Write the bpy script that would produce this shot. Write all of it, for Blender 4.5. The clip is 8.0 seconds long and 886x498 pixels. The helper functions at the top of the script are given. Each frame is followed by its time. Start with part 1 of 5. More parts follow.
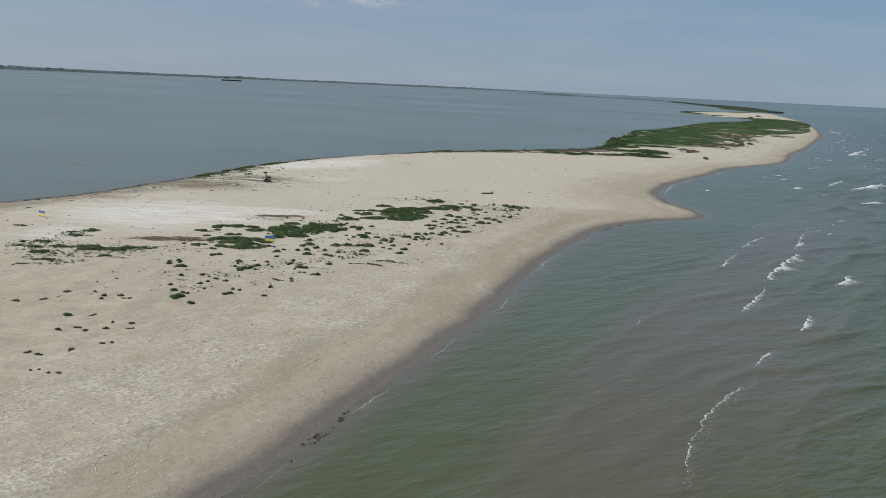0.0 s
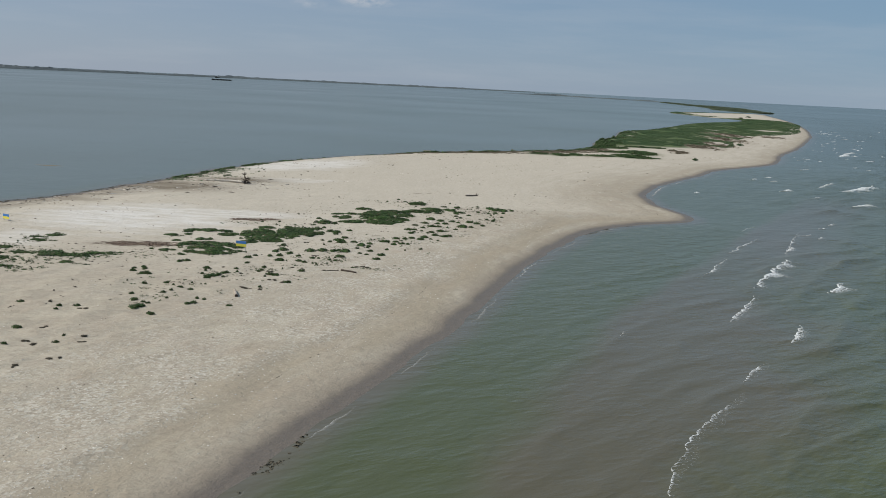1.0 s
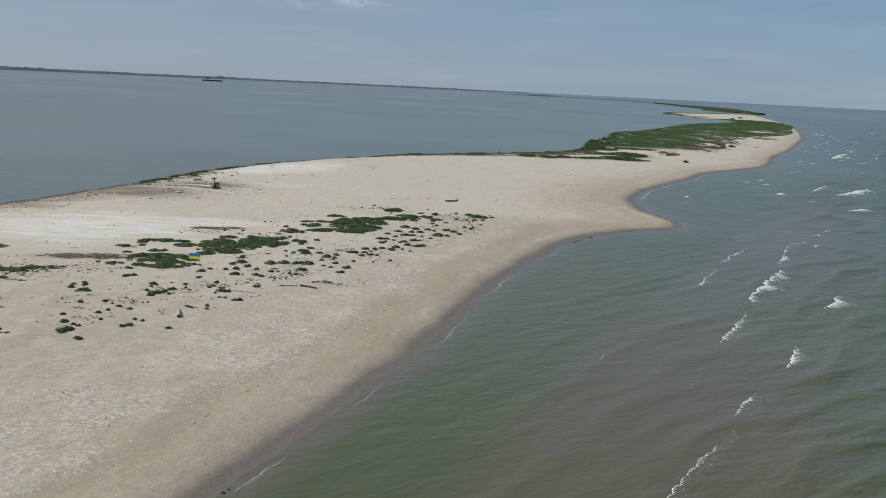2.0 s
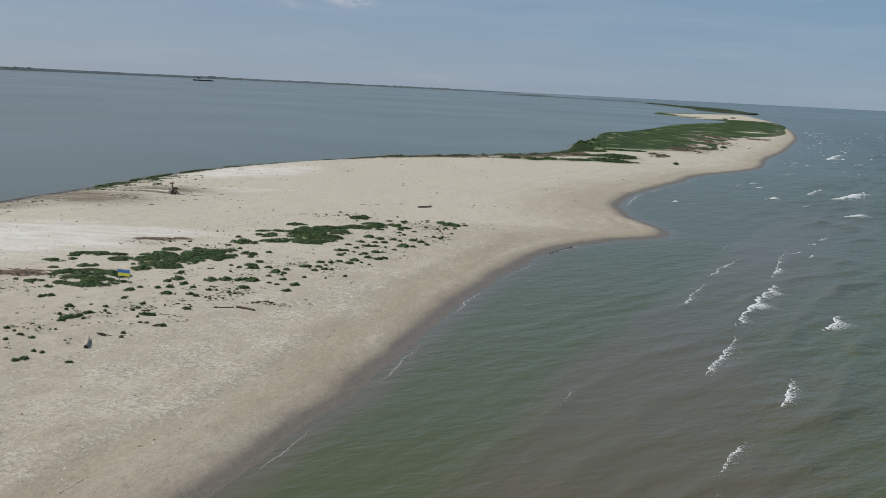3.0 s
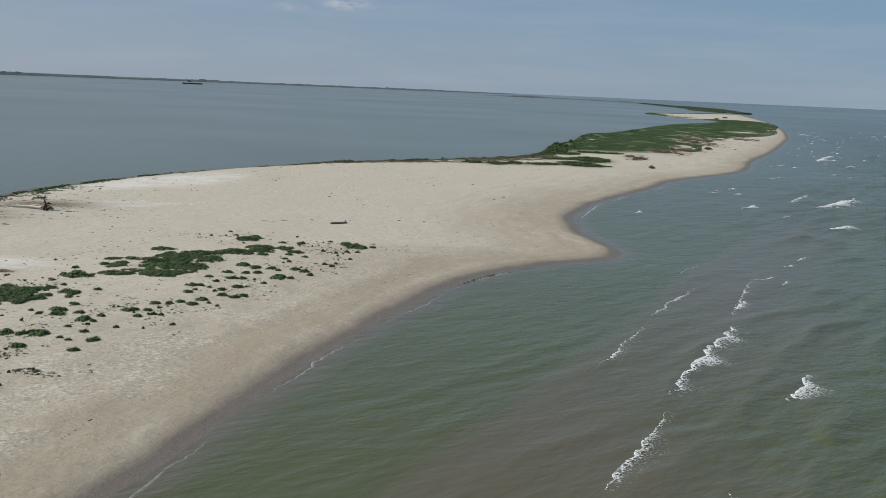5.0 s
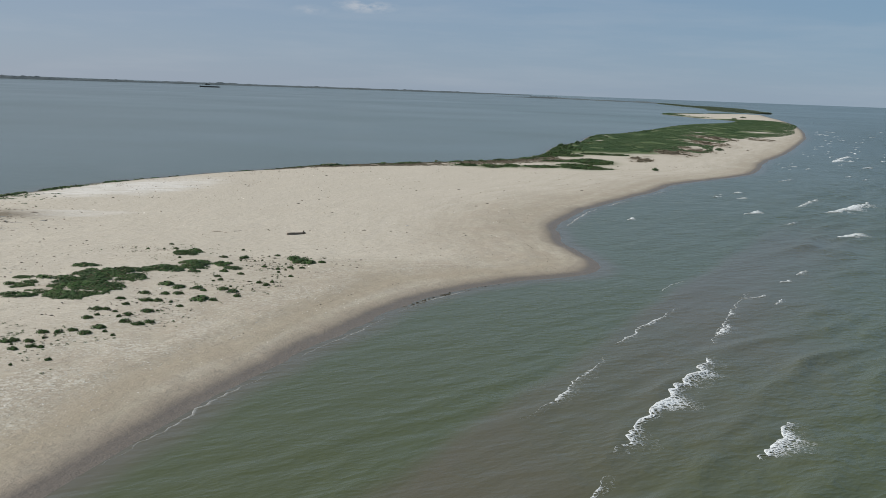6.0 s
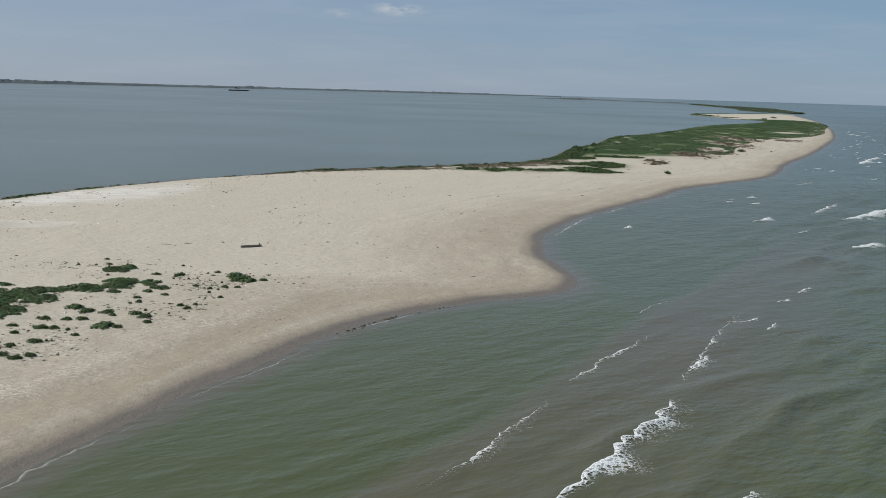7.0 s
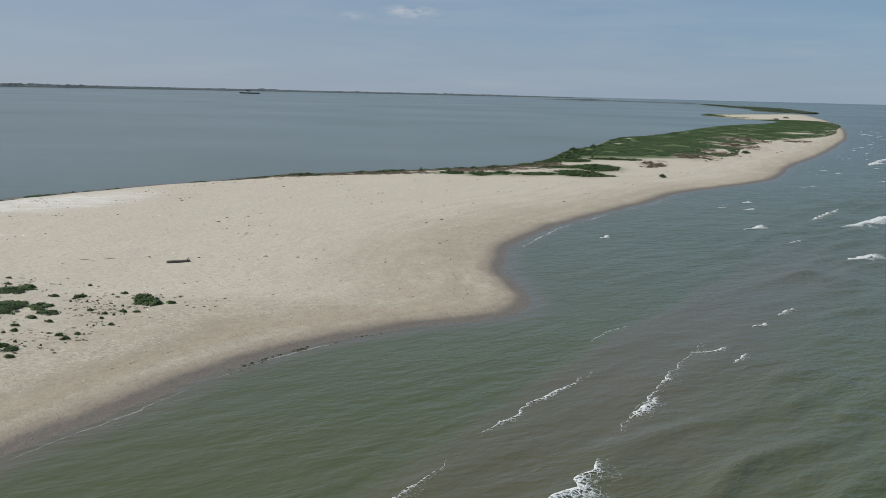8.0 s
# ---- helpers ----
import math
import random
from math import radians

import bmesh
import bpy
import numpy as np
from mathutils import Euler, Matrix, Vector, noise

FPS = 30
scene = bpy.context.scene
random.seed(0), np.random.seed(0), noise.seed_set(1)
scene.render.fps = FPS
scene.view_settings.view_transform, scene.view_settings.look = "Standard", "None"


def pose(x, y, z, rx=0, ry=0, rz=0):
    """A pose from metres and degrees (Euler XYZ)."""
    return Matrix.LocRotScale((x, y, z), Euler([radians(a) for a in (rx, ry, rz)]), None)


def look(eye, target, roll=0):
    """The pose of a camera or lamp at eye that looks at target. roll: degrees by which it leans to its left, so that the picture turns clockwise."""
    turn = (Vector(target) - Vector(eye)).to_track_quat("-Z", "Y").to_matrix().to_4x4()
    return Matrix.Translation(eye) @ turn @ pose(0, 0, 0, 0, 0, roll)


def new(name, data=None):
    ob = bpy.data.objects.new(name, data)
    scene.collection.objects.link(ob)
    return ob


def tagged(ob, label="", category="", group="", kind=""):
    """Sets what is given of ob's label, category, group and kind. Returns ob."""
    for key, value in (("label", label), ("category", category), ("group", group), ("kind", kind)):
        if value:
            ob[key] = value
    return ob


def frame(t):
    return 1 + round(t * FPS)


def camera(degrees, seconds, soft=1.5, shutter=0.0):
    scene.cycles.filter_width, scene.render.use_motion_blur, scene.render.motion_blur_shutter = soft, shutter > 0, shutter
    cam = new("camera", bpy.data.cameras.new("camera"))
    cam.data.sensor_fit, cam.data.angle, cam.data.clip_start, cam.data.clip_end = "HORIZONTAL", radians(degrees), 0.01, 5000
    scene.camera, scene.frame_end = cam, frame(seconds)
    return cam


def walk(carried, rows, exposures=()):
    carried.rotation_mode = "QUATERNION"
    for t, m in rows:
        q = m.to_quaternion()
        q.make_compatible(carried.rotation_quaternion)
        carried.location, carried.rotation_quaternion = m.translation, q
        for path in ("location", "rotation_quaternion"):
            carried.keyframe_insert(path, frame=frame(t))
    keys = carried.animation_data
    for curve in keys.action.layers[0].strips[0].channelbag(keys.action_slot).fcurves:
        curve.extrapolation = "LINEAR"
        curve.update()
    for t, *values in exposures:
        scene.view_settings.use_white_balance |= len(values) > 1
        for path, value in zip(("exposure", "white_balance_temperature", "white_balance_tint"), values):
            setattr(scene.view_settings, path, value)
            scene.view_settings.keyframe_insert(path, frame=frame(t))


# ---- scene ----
cam = camera(50.5, 8.0, 0.85)
PATH = [
    (0, (0.25, 1.9, 29.38), (0.187, 3.869, 29.033), 2.75),
    (0.5, (1.03, 4.259, 29.294), (0.978, 6.228, 28.948), 2.9),
    (1, (2.083, 7.869, 29.384), (2.039, 9.838, 29.038), 2.9),
    (2.5, (7.476, 25.491, 29.468), (7.454, 27.461, 29.125), 2.9),
    (3, (9.979, 32.918, 29.379), (9.963, 34.888, 29.036), 2.9),
    (3.5, (13.195, 40.8, 29.26), (13.182, 42.77, 28.917), 2.8),
    (4, (17.068, 48.693, 29.159), (17.056, 50.663, 28.817), 2.7),
    (4.5, (21.258, 56.623, 29.039), (21.247, 58.594, 28.699), 2.6),
    (5, (25.725, 65.112, 28.855), (25.714, 67.083, 28.516), 2.5),
    (6.5, (40.692, 88.95, 28.445), (40.603, 90.919, 28.109), 1.9),
    (7, (45.864, 96.903, 28.329), (45.743, 98.871, 27.994), 1.7),
    (7.5, (50.688, 104.846, 28.252), (50.55, 106.813, 27.918), 1.6),
    (8, (55.426, 112.96, 28.087), (55.274, 114.926, 27.755), 1.4),
]
walk(cam, [(t, look(eye, target, roll)) for t, eye, target, roll in PATH],
     [(0, 0.07), (3, 0.05), (4.5, 0.02), (5.2, 0.04), (6.5, 0.10), (8, 0.10)])

# ---- light ----
SUN_ELEV, SUN_AZ = radians(42), radians(-84)      # azimuth clockwise from +y
sun_dir = Vector((math.sin(SUN_AZ) * math.cos(SUN_ELEV), math.cos(SUN_AZ) * math.cos(SUN_ELEV), math.sin(SUN_ELEV)))
world = bpy.data.worlds.new("sky")
scene.world = world
world.use_nodes = True
wn, wl = world.node_tree.nodes, world.node_tree.links
sky = wn.new("ShaderNodeTexSky")
sky.sky_type, sky.sun_disc = "NISHITA", False
sky.sun_elevation, sky.sun_rotation = SUN_ELEV, SUN_AZ
sky.air_density, sky.dust_density, sky.ozone_density = 1.0, 0.2, 3.0
# summer haze over the sky, thin streaks of cloud in it and two small clouds
haze = wn.new("ShaderNodeMix")
haze.data_type = "RGBA"
haze.inputs[0].default_value = 0.78
wl.new(sky.outputs[0], haze.inputs[6])
tex = wn.new("ShaderNodeTexCoord")
sunward, side, tone = wn.new("ShaderNodeSeparateXYZ"), wn.new("ShaderNodeMapRange"), wn.new("ShaderNodeMix")
wl.new(tex.outputs["Generated"], sunward.inputs[0])
wl.new(sunward.outputs[0], side.inputs[0])
for i, v in enumerate((-0.35, 0.45, 0.0, 1.0)):
    side.inputs[i + 1].default_value = v
tone.data_type = "RGBA"
wl.new(side.outputs[0], tone.inputs[0])
tone.inputs[6].default_value, tone.inputs[7].default_value = (3.50, 4.55, 6.3, 1), (2.70, 4.45, 6.5, 1)
low, pale = wn.new("ShaderNodeMapRange"), wn.new("ShaderNodeMix")
wl.new(sunward.outputs[2], low.inputs[0])
for i, v in enumerate((0.0, 0.09, 0.45, 0.0)):
    low.inputs[i + 1].default_value = v
pale.data_type = "RGBA"
wl.new(low.outputs[0], pale.inputs[0])
wl.new(tone.outputs[2], pale.inputs[6])
pale.inputs[7].default_value = (3.75, 4.95, 6.75, 1)
wl.new(pale.outputs[2], haze.inputs[7])


def sky_noise(scale, stretch, lo, hi):
    mp, nz, rg = wn.new("ShaderNodeMapping"), wn.new("ShaderNodeTexNoise"), wn.new("ShaderNodeMapRange")
    mp.inputs["Scale"].default_value = stretch
    nz.inputs["Scale"].default_value, nz.inputs["Detail"].default_value, nz.inputs["Roughness"].default_value = scale, 6, 0.6
    wl.new(tex.outputs["Generated"], mp.inputs[0])
    wl.new(mp.outputs[0], nz.inputs["Vector"])
    for i, v in enumerate((lo, hi, 0.0, 1.0)):
        rg.inputs[i + 1].default_value = v
    wl.new(nz.outputs["Fac"], rg.inputs[0])
    return rg.outputs[0]


def sky_math(op, a, b):
    k = wn.new("ShaderNodeMath")
    k.operation = op
    for i, v in enumerate((a, b)):
        if isinstance(v, (int, float)):
            k.inputs[i].default_value = v
        else:
            wl.new(v, k.inputs[i])
    return k.outputs[0]


def small_cloud(direction, wide, high):
    mp, ln, rg = wn.new("ShaderNodeMapping"), wn.new("ShaderNodeVectorMath"), wn.new("ShaderNodeMapRange")
    d = Vector(direction).normalized()
    mp.inputs["Location"].default_value = (-d.x / wide, -d.y / wide, -d.z / high)
    mp.inputs["Scale"].default_value = (1 / wide, 1 / wide, 1 / high)
    ln.operation = "LENGTH"
    wl.new(tex.outputs["Generated"], mp.inputs[0])
    wl.new(mp.outputs[0], ln.inputs[0])
    for i, v in enumerate((1.0, 0.0, 0.0, 1.0)):
        rg.inputs[i + 1].default_value = v
    wl.new(ln.outputs["Value"], rg.inputs[0])
    return rg.outputs[0]


puff = sky_math("ADD", small_cloud((-0.116, 0.990, 0.0800), 0.038, 0.008), sky_math("MULTIPLY", small_cloud((-0.172, 0.982, 0.0745), 0.022, 0.006), 0.4))
puff = sky_math("MULTIPLY", puff, sky_noise(60, (1, 1, 2.5), 0.38, 0.62))
veil = sky_math("MULTIPLY", sky_noise(5, (1, 1, 9), 0.45, 0.8), 0.17)
cloud = wn.new("ShaderNodeMix")
cloud.data_type = "RGBA"
wl.new(sky_math("MINIMUM", sky_math("ADD", sky_math("MULTIPLY", puff, 0.85), veil), 0.8), cloud.inputs[0])
wl.new(haze.outputs[2], cloud.inputs[6])
cloud.inputs[7].default_value = (7.2, 7.5, 8.0, 1)
wl.new(cloud.outputs[2], wn["Background"].inputs[0])
wn["Background"].inputs[1].default_value = 0.069
sun = new("sun", bpy.data.lights.new("sun", "SUN"))
sun.data.energy, sun.data.angle, sun.data.color = 3.9, radians(0.6), (1.0, 0.95, 0.88)
sun.matrix_world = look(sun_dir * 300, (0, 0, 0))

# ---- noise and curves in the plan ----
def vn(x, y, seed=0):
    """Smooth value noise, 0 to 1."""
    x, y = np.asarray(x, float), np.asarray(y, float)
    xi, yi = np.floor(x).astype(np.int64), np.floor(y).astype(np.int64)
    fx, fy = x - xi, y - yi
    fx, fy = fx * fx * (3 - 2 * fx), fy * fy * (3 - 2 * fy)
    def h(a, b):
        n = (a * 374761393 + b * 668265263 + seed * 974634777) & 0xFFFFFFFF
        n = ((n ^ (n >> 13)) * 1274126177) & 0xFFFFFFFF
        return ((n ^ (n >> 16)) & 0xFFFF) / 65535.0
    a, b = h(xi, yi) * (1 - fx) + h(xi + 1, yi) * fx, h(xi, yi + 1) * (1 - fx) + h(xi + 1, yi + 1) * fx
    return a * (1 - fy) + b * fy


def fbm(x, y, seed=0, octaves=4):
    s, a, n = 0.0, 0.5, 0.0
    for i in range(octaves):
        s, n = s + a * vn(np.asarray(x) * 2 ** i, np.asarray(y) * 2 ** i, seed + i), n + a
        a *= 0.5
    return s / n


def sstep(a, b, v):
    t = np.clip((np.asarray(v, float) - a) / (b - a), 0, 1)
    return t * t * (3 - 2 * t)


def curve(knots):
    """Smooth x over y through a few knots (y, x)."""
    k = np.array(sorted(knots), float)
    ys, xs = k[:, 0], k[:, 1]
    d = np.diff(xs) / np.diff(ys)
    m = np.r_[d[0], (d[:-1] + d[1:]) / 2, d[-1]]
    def at(y):
        y = np.asarray(y, float)
        i = np.clip(np.searchsorted(ys, y) - 1, 0, len(ys) - 2)
        h = ys[i + 1] - ys[i]
        t = (y - ys[i]) / h
        c = np.clip(t, 0, 1)
        v = (xs[i] * (1 + 2 * c) * (1 - c) ** 2 + m[i] * h * c * (1 - c) ** 2
             + xs[i + 1] * c * c * (3 - 2 * c) + m[i + 1] * h * c * c * (c - 1))
        return v + np.where(t < 0, t * h * m[0], 0) + np.where(t > 1, (t - 1) * h * m[-1], 0)
    return at


# the sea shore and the lagoon shore of the sand island: (y, x)
sea_x = curve([(0, -36), (63, -16), (92, -7), (120, 2), (163, 13), (188, 22), (203, 28), (215, 36), (222, 44), (229, 54), (238, 58),
               (250, 56), (264, 54), (282, 55), (308, 62), (334, 74), (362, 89), (394, 104), (447, 143), (516, 169),
               (600, 206), (754, 267), (830, 296), (1082, 377), (1366, 456), (1850, 569), (1990, 606)])
lag_x = curve([(60, -160), (197, -101), (214, -93), (252, -83), (318, -69), (362, -50), (388, -33), (416, -14), (440, 13), (467, 42),
               (496, 60), (590, 80), (640, 97), (740, 119), (803, 150), (900, 188), (1026, 233), (1112, 272), (1211, 331),
               (1340, 374), (1420, 352), (1500, 345), (1661, 345), (1790, 432), (1900, 520), (1990, 604)])
# seaward edge of the green part of the island, and the inner edge of the sand bar under the sea
green_x = curve([(525, 112), (560, 143), (640, 170), (760, 220), (838, 273), (1034, 347), (1313, 431), (1390, 430)])
bar_x = curve([(40, 0), (65, 4), (93, 11), (124, 23), (150, 33), (175, 47), (203, 59), (222, 67), (240, 78), (300, 108), (420, 190)])
HUB = (25.0, 55.0)


def rise(x, y):
    """Height of the far sheet, so that its rim closes with the sky."""
    r = np.hypot(np.asarray(x) - HUB[0], np.asarray(y) - HUB[1])
    inv = 1 / 3000 + (np.clip(r, 3000, 4880) - 3000) / 1880 * (1 / 9350 - 1 / 3000)
    return np.where(r > 3000, 29 * (1 - np.minimum(r, 4880) * inv), 0.0) - np.maximum(r - 4880, 0) * 0.2


def far(x, y):
    """A far place drawn in to where the sheet ends: x, y, z and the scale there."""
    d = math.hypot(x - HUB[0], y - HUB[1])
    r = d if d < 3000 else 3000 + 1880 * (1 / 3000 - 1 / d) / (1 / 3000 - 1 / 9350)
    px, py = HUB[0] + (x - HUB[0]) * r / d, HUB[1] + (y - HUB[1]) * r / d
    return px, py, float(rise(px, py)), r / d


def shore_d(x, y):
    """About how far inside the sea shore and the lagoon shore a place lies."""
    e = 1.0
    gs = (sea_x(y + e) - sea_x(y - e)) / (2 * e)
    gl = (lag_x(y + e) - lag_x(y - e)) / (2 * e)
    wob = (fbm(x / 9, y / 9, 71, 3) - 0.5) * 2.2
    ds = (sea_x(y) - x) / np.sqrt(1 + gs * gs) + wob * 0.7
    dl = (x - lag_x(y)) / np.sqrt(1 + gl * gl) + wob * 1.6
    return ds, dl


# low plant mats as patches: x, y, half width, half depth
MAT_SIGN = [(-44.7, 158.8, 1.3, 1.6), (-43.6, 161.3, 2, 2.5), (-41.1, 159.8, 2.2, 4.4), (-43.4, 166.5, 1.1, 2.2), (-38.3, 158, 1.9, 3.6),
            (-37.7, 161.7, 1.8, 2), (-42.2, 166.9, 0.7, 1.5), (-37.7, 154.5, 2.5, 1.1), (-41.9, 155, 1.2, 1), (-42.3, 152.5, 0.8, 0.6),
            (-45.4, 155.2, 1.3, 1.1), (-35.9, 156.2, 1.2, 0.6), (-34.5, 157.8, 1, 0.5), (-35.8, 161.3, 1, 1.6), (-47.1, 165, 0.9, 0.5),
            (-48.8, 169.9, 1.5, 0.8), (-47.5, 175.6, 1.4, 2), (-47, 171.5, 0.6, 0.8), (-43.4, 175.8, 2.7, 1.2), (-39.8, 172.6, 1.9, 1.9)]
MAT_MIDDLE = [(-36.3, 173.7, 2.1, 1.9), (-34.9, 176.8, 2.9, 3.6), (-33.7, 169.4, 3, 2.2), (-31.6, 174.6, 3.3, 3.9), (-30.3, 178.8, 2.9, 3.6),
              (-27.4, 176.4, 2.4, 2.9), (-35, 183, 1.6, 1.3), (-35.1, 166.6, 1.3, 1.7), (-28.1, 181.7, 2.3, 3.1), (-31.6, 184.1, 1.2, 1),
              (-25.9, 178, 1.7, 1.9), (-24.5, 180.6, 1.1, 1.4), (-23.6, 182, 0.9, 1.2), (-21.6, 180.4, 1, 0.6), (-32.5, 169.8, 2.8, 2.2)]
MAT_BACK = [(-22.9, 201.2, 1.6, 2.6), (-21.4, 204.7, 3.3, 1.5), (-25.2, 204.8, 1.1, 0.9), (-19.2, 204.7, 2.4, 2), (-16.4, 208.7, 3.1, 2.8),
            (-14, 202.9, 3.3, 5.4), (-14.5, 195.9, 2.7, 2.4), (-11.5, 200.3, 1.7, 3.4), (-14.3, 211.7, 4, 2.9), (-10.9, 209.1, 1.8, 3.5),
            (-9.1, 214.4, 3.1, 3), (-5.4, 218.2, 2.3, 3.9), (-1.3, 219.7, 1.8, 2.3), (0.8, 217.2, 1.3, 1.5), (-20.7, 194.5, 2.1, 1.4),
            (-19, 197.1, 1.6, 1.8), (-16.9, 196.5, 1.4, 2.4), (-9.4, 227.9, 2.7, 1.7), (-20.7, 215, 1.9, 0.8), (-5.6, 213.3, 2.1, 1.4),
            (-16.4, 200.7, 2.4, 3.2)]
MAT_SALT = [(-69.8, 150.4, 1.4, 1), (-69, 145.8, 1.4, 0.9), (-71.9, 146.4, 0.8, 0.4), (-65, 147, 1.4, 0.9), (-66.3, 142, 1.3, 1.4),
            (-63.2, 141, 1.1, 0.5), (-62.2, 147.9, 1.2, 0.9), (-61, 149.4, 1, 1.5), (-61.3, 143.6, 1.3, 1.3), (-59.5, 145.7, 2.1, 1.9),
            (-56.6, 146.6, 1.9, 1.9), (-55.1, 148.6, 1.7, 1.4), (-53.4, 150.2, 1.3, 0.9), (-52.1, 151.2, 0.8, 0.3), (-56.5, 141.6, 1.3, 0.6),
            (-62.4, 136.5, 1.3, 0.7), (-64.7, 136.7, 0.7, 0.3), (-64.4, 132.8, 0.9, 0.5), (-60, 135.8, 1.1, 0.5), (-67.3, 163.4, 1.5, 0.8),
            (-68, 158.1, 1.5, 0.7), (-69.4, 160.8, 0.8, 0.5), (-80.1, 164.8, 0.8, 0.3)]
TONGUE = [(76.7, 441.8, 8.5, 13.1), (84.8, 470.3, 8.8, 15.4), (73, 467.4, 8.7, 4.1), (96, 520.8, 12.7, 5.5), (79.5, 506.3, 5.3, 8.5),
          (76.2, 533.8, 6.4, 21.3), (85.5, 562.4, 5.6, 19.8), (62, 435.4, 7.8, 5.7), (50.4, 435.4, 3.1, 8.1), (42.9, 430, 4.5, 7.8),
          (33.3, 430.5, 4.7, 5.6), (85.9, 436, 2.8, 2.3)]
BROWN = [(134.3, 552.6, 7.7, 20.5), (154.5, 596.1, 7.3, 24.7), (180.4, 672.7, 9.9, 41.3), (200.9, 752.6, 9.7, 43), (142.1, 560.9, 6.7, 17.7), (209.7, 751.6, 6.5, 28.5),
         (109.1, 497.2, 4.3, 10.5), (105.8, 486.2, 2.3, 6.2), (116.3, 518.4, 2, 5.8), (236.5, 751.9, 7.3, 14.2), (57.1, 429.4, 4.7, 5.4), (67.4, 465.2, 5.2, 5.6)]
GAPS = [(282.5, 903.3, 12.1, 20), (216.1, 850.9, 7.4, 9), (124.6, 732.1, 4.6, 7), (112.9, 660.7, 3.4, 6)]
MATS = [p for m4 in (MAT_SIGN, MAT_MIDDLE, MAT_BACK, MAT_SALT) for p in m4]


def ground_z(x, y):
    ds, dl = shore_d(x, y)
    sea_side = np.where(ds > 0, 0.55 * sstep(0, 7, ds) + 0.30 * sstep(5, 16, ds), 0.10 * ds)
    lag_side = np.where(dl > 0, 0.45 * sstep(0, 6, dl) + 0.40 * sstep(5, 22, dl), 0.07 * dl)
    z = np.minimum(sea_side, lag_side)
    inland = sstep(4, 16, np.minimum(ds, dl))
    z = z + inland * ((fbm(x / 22, y / 22, 5) - 0.5) * 0.42 + (fbm(x / 3.8, y / 3.2, 9, 3) - 0.5) * 0.24 * (0.45 + 0.55 * sstep(300, 220, y)))
    z = z + sstep(0.3, 4, ds) * (vn(x / 0.9, y / 1.4, 21) - 0.5) * 0.05
    z = z + sstep(20, 32, ds) * sstep(170, 130, y) * (fbm(x / 2.6, y / 1.7, 23, 3) - 0.45) * 0.48
    z = z + 0.10 * np.exp(-((ds - 12 - 3 * (fbm(y / 17, y * 0, 27) - 0.5)) / 1.6) ** 2) * sstep(300, 220, y)
    hum = np.zeros_like(z)
    for cx, cy, rx, ry in MATS:
        if rx > 1.6:
            hum = np.maximum(hum, np.exp(-(((x - cx) / rx) ** 2 + ((y - cy) / ry) ** 2) * 0.6))
    z = z + hum * 0.25
    z = z - 3 * sstep(1880, 1985, y)
    return np.maximum(z, -3.0)


def water_z(x, y):
    x, y = np.asarray(x, float), np.asarray(y, float)
    ds, dl = shore_d(x, y)
    off = np.maximum(-ds, 0)
    amp = sstep(1, 22, off) * (0.28 + 0.82 * sstep(28, 58, off)) * (1 - sstep(700, 1800, np.hypot(x, y)))
    wx = x + (fbm(x / 30, y / 30, 31, 3) - 0.5) * 16
    wy = y + (fbm(x / 30, y / 30, 41, 3) - 0.5) * 10
    p = wx * 0.84 - wy * 0.54
    q = (x + (wx - x) * 0.9) * 0.70 - (y + (wy - y) * 0.9) * 0.714
    w = wx * 0.93 - wy * 0.36
    along, cross = x * 0.714 + y * 0.70, x * 0.70 - y * 0.714
    a = (1 - np.abs(np.sin(p * math.pi / 8.6))) ** 1.6 * 0.60 * (0.22 + 0.78 * vn(along / 15, cross / 11, 51) ** 1.2)
    b = (1 - np.abs(np.sin(q * math.pi / 4.3))) ** 1.4 * 0.50 * vn(along / 9, cross / 6, 52) ** 1.6
    c = np.sin(w * 2 * math.pi / 2.6 + 2 * vn(x / 4, y / 4, 53)) * 0.018
    return amp * (a + b + c) + rise(x, y)


# ---- materials ----
def mat(name, rough=0.8, spec=0.3):
    m = bpy.data.materials.new(name)
    m.use_nodes = True
    b = m.node_tree.nodes["Principled BSDF"]
    b.inputs["Roughness"].default_value, b.inputs["Specular IOR Level"].default_value = rough, spec
    return m, m.node_tree.nodes, m.node_tree.links, b


def coords(n, l, scale=(1, 1, 1), kind="Object"):
    t, mp = n.new("ShaderNodeTexCoord"), n.new("ShaderNodeMapping")
    mp.inputs["Scale"].default_value = scale
    l.new(t.outputs[kind], mp.inputs[0])
    return mp.outputs[0]


def noise_tex(n, l, vec, scale, detail=4, rough=0.55):
    t = n.new("ShaderNodeTexNoise")
    t.inputs["Scale"].default_value, t.inputs["Detail"].default_value, t.inputs["Roughness"].default_value = scale, detail, rough
    l.new(vec, t.inputs["Vector"])
    return t.outputs["Fac"]


def span(n, l, v, a, b, lo=0.0, hi=1.0):
    r = n.new("ShaderNodeMapRange")
    for i, x in enumerate((a, b, lo, hi)):
        r.inputs[i + 1].default_value = x
    l.new(v, r.inputs[0])
    return r.outputs[0]


def math_node(n, l, op, a, b):
    m = n.new("ShaderNodeMath")
    m.operation = op
    for i, v in enumerate((a, b)):
        if isinstance(v, (int, float)):
            m.inputs[i].default_value = v
        else:
            l.new(v, m.inputs[i])
    return m.outputs[0]


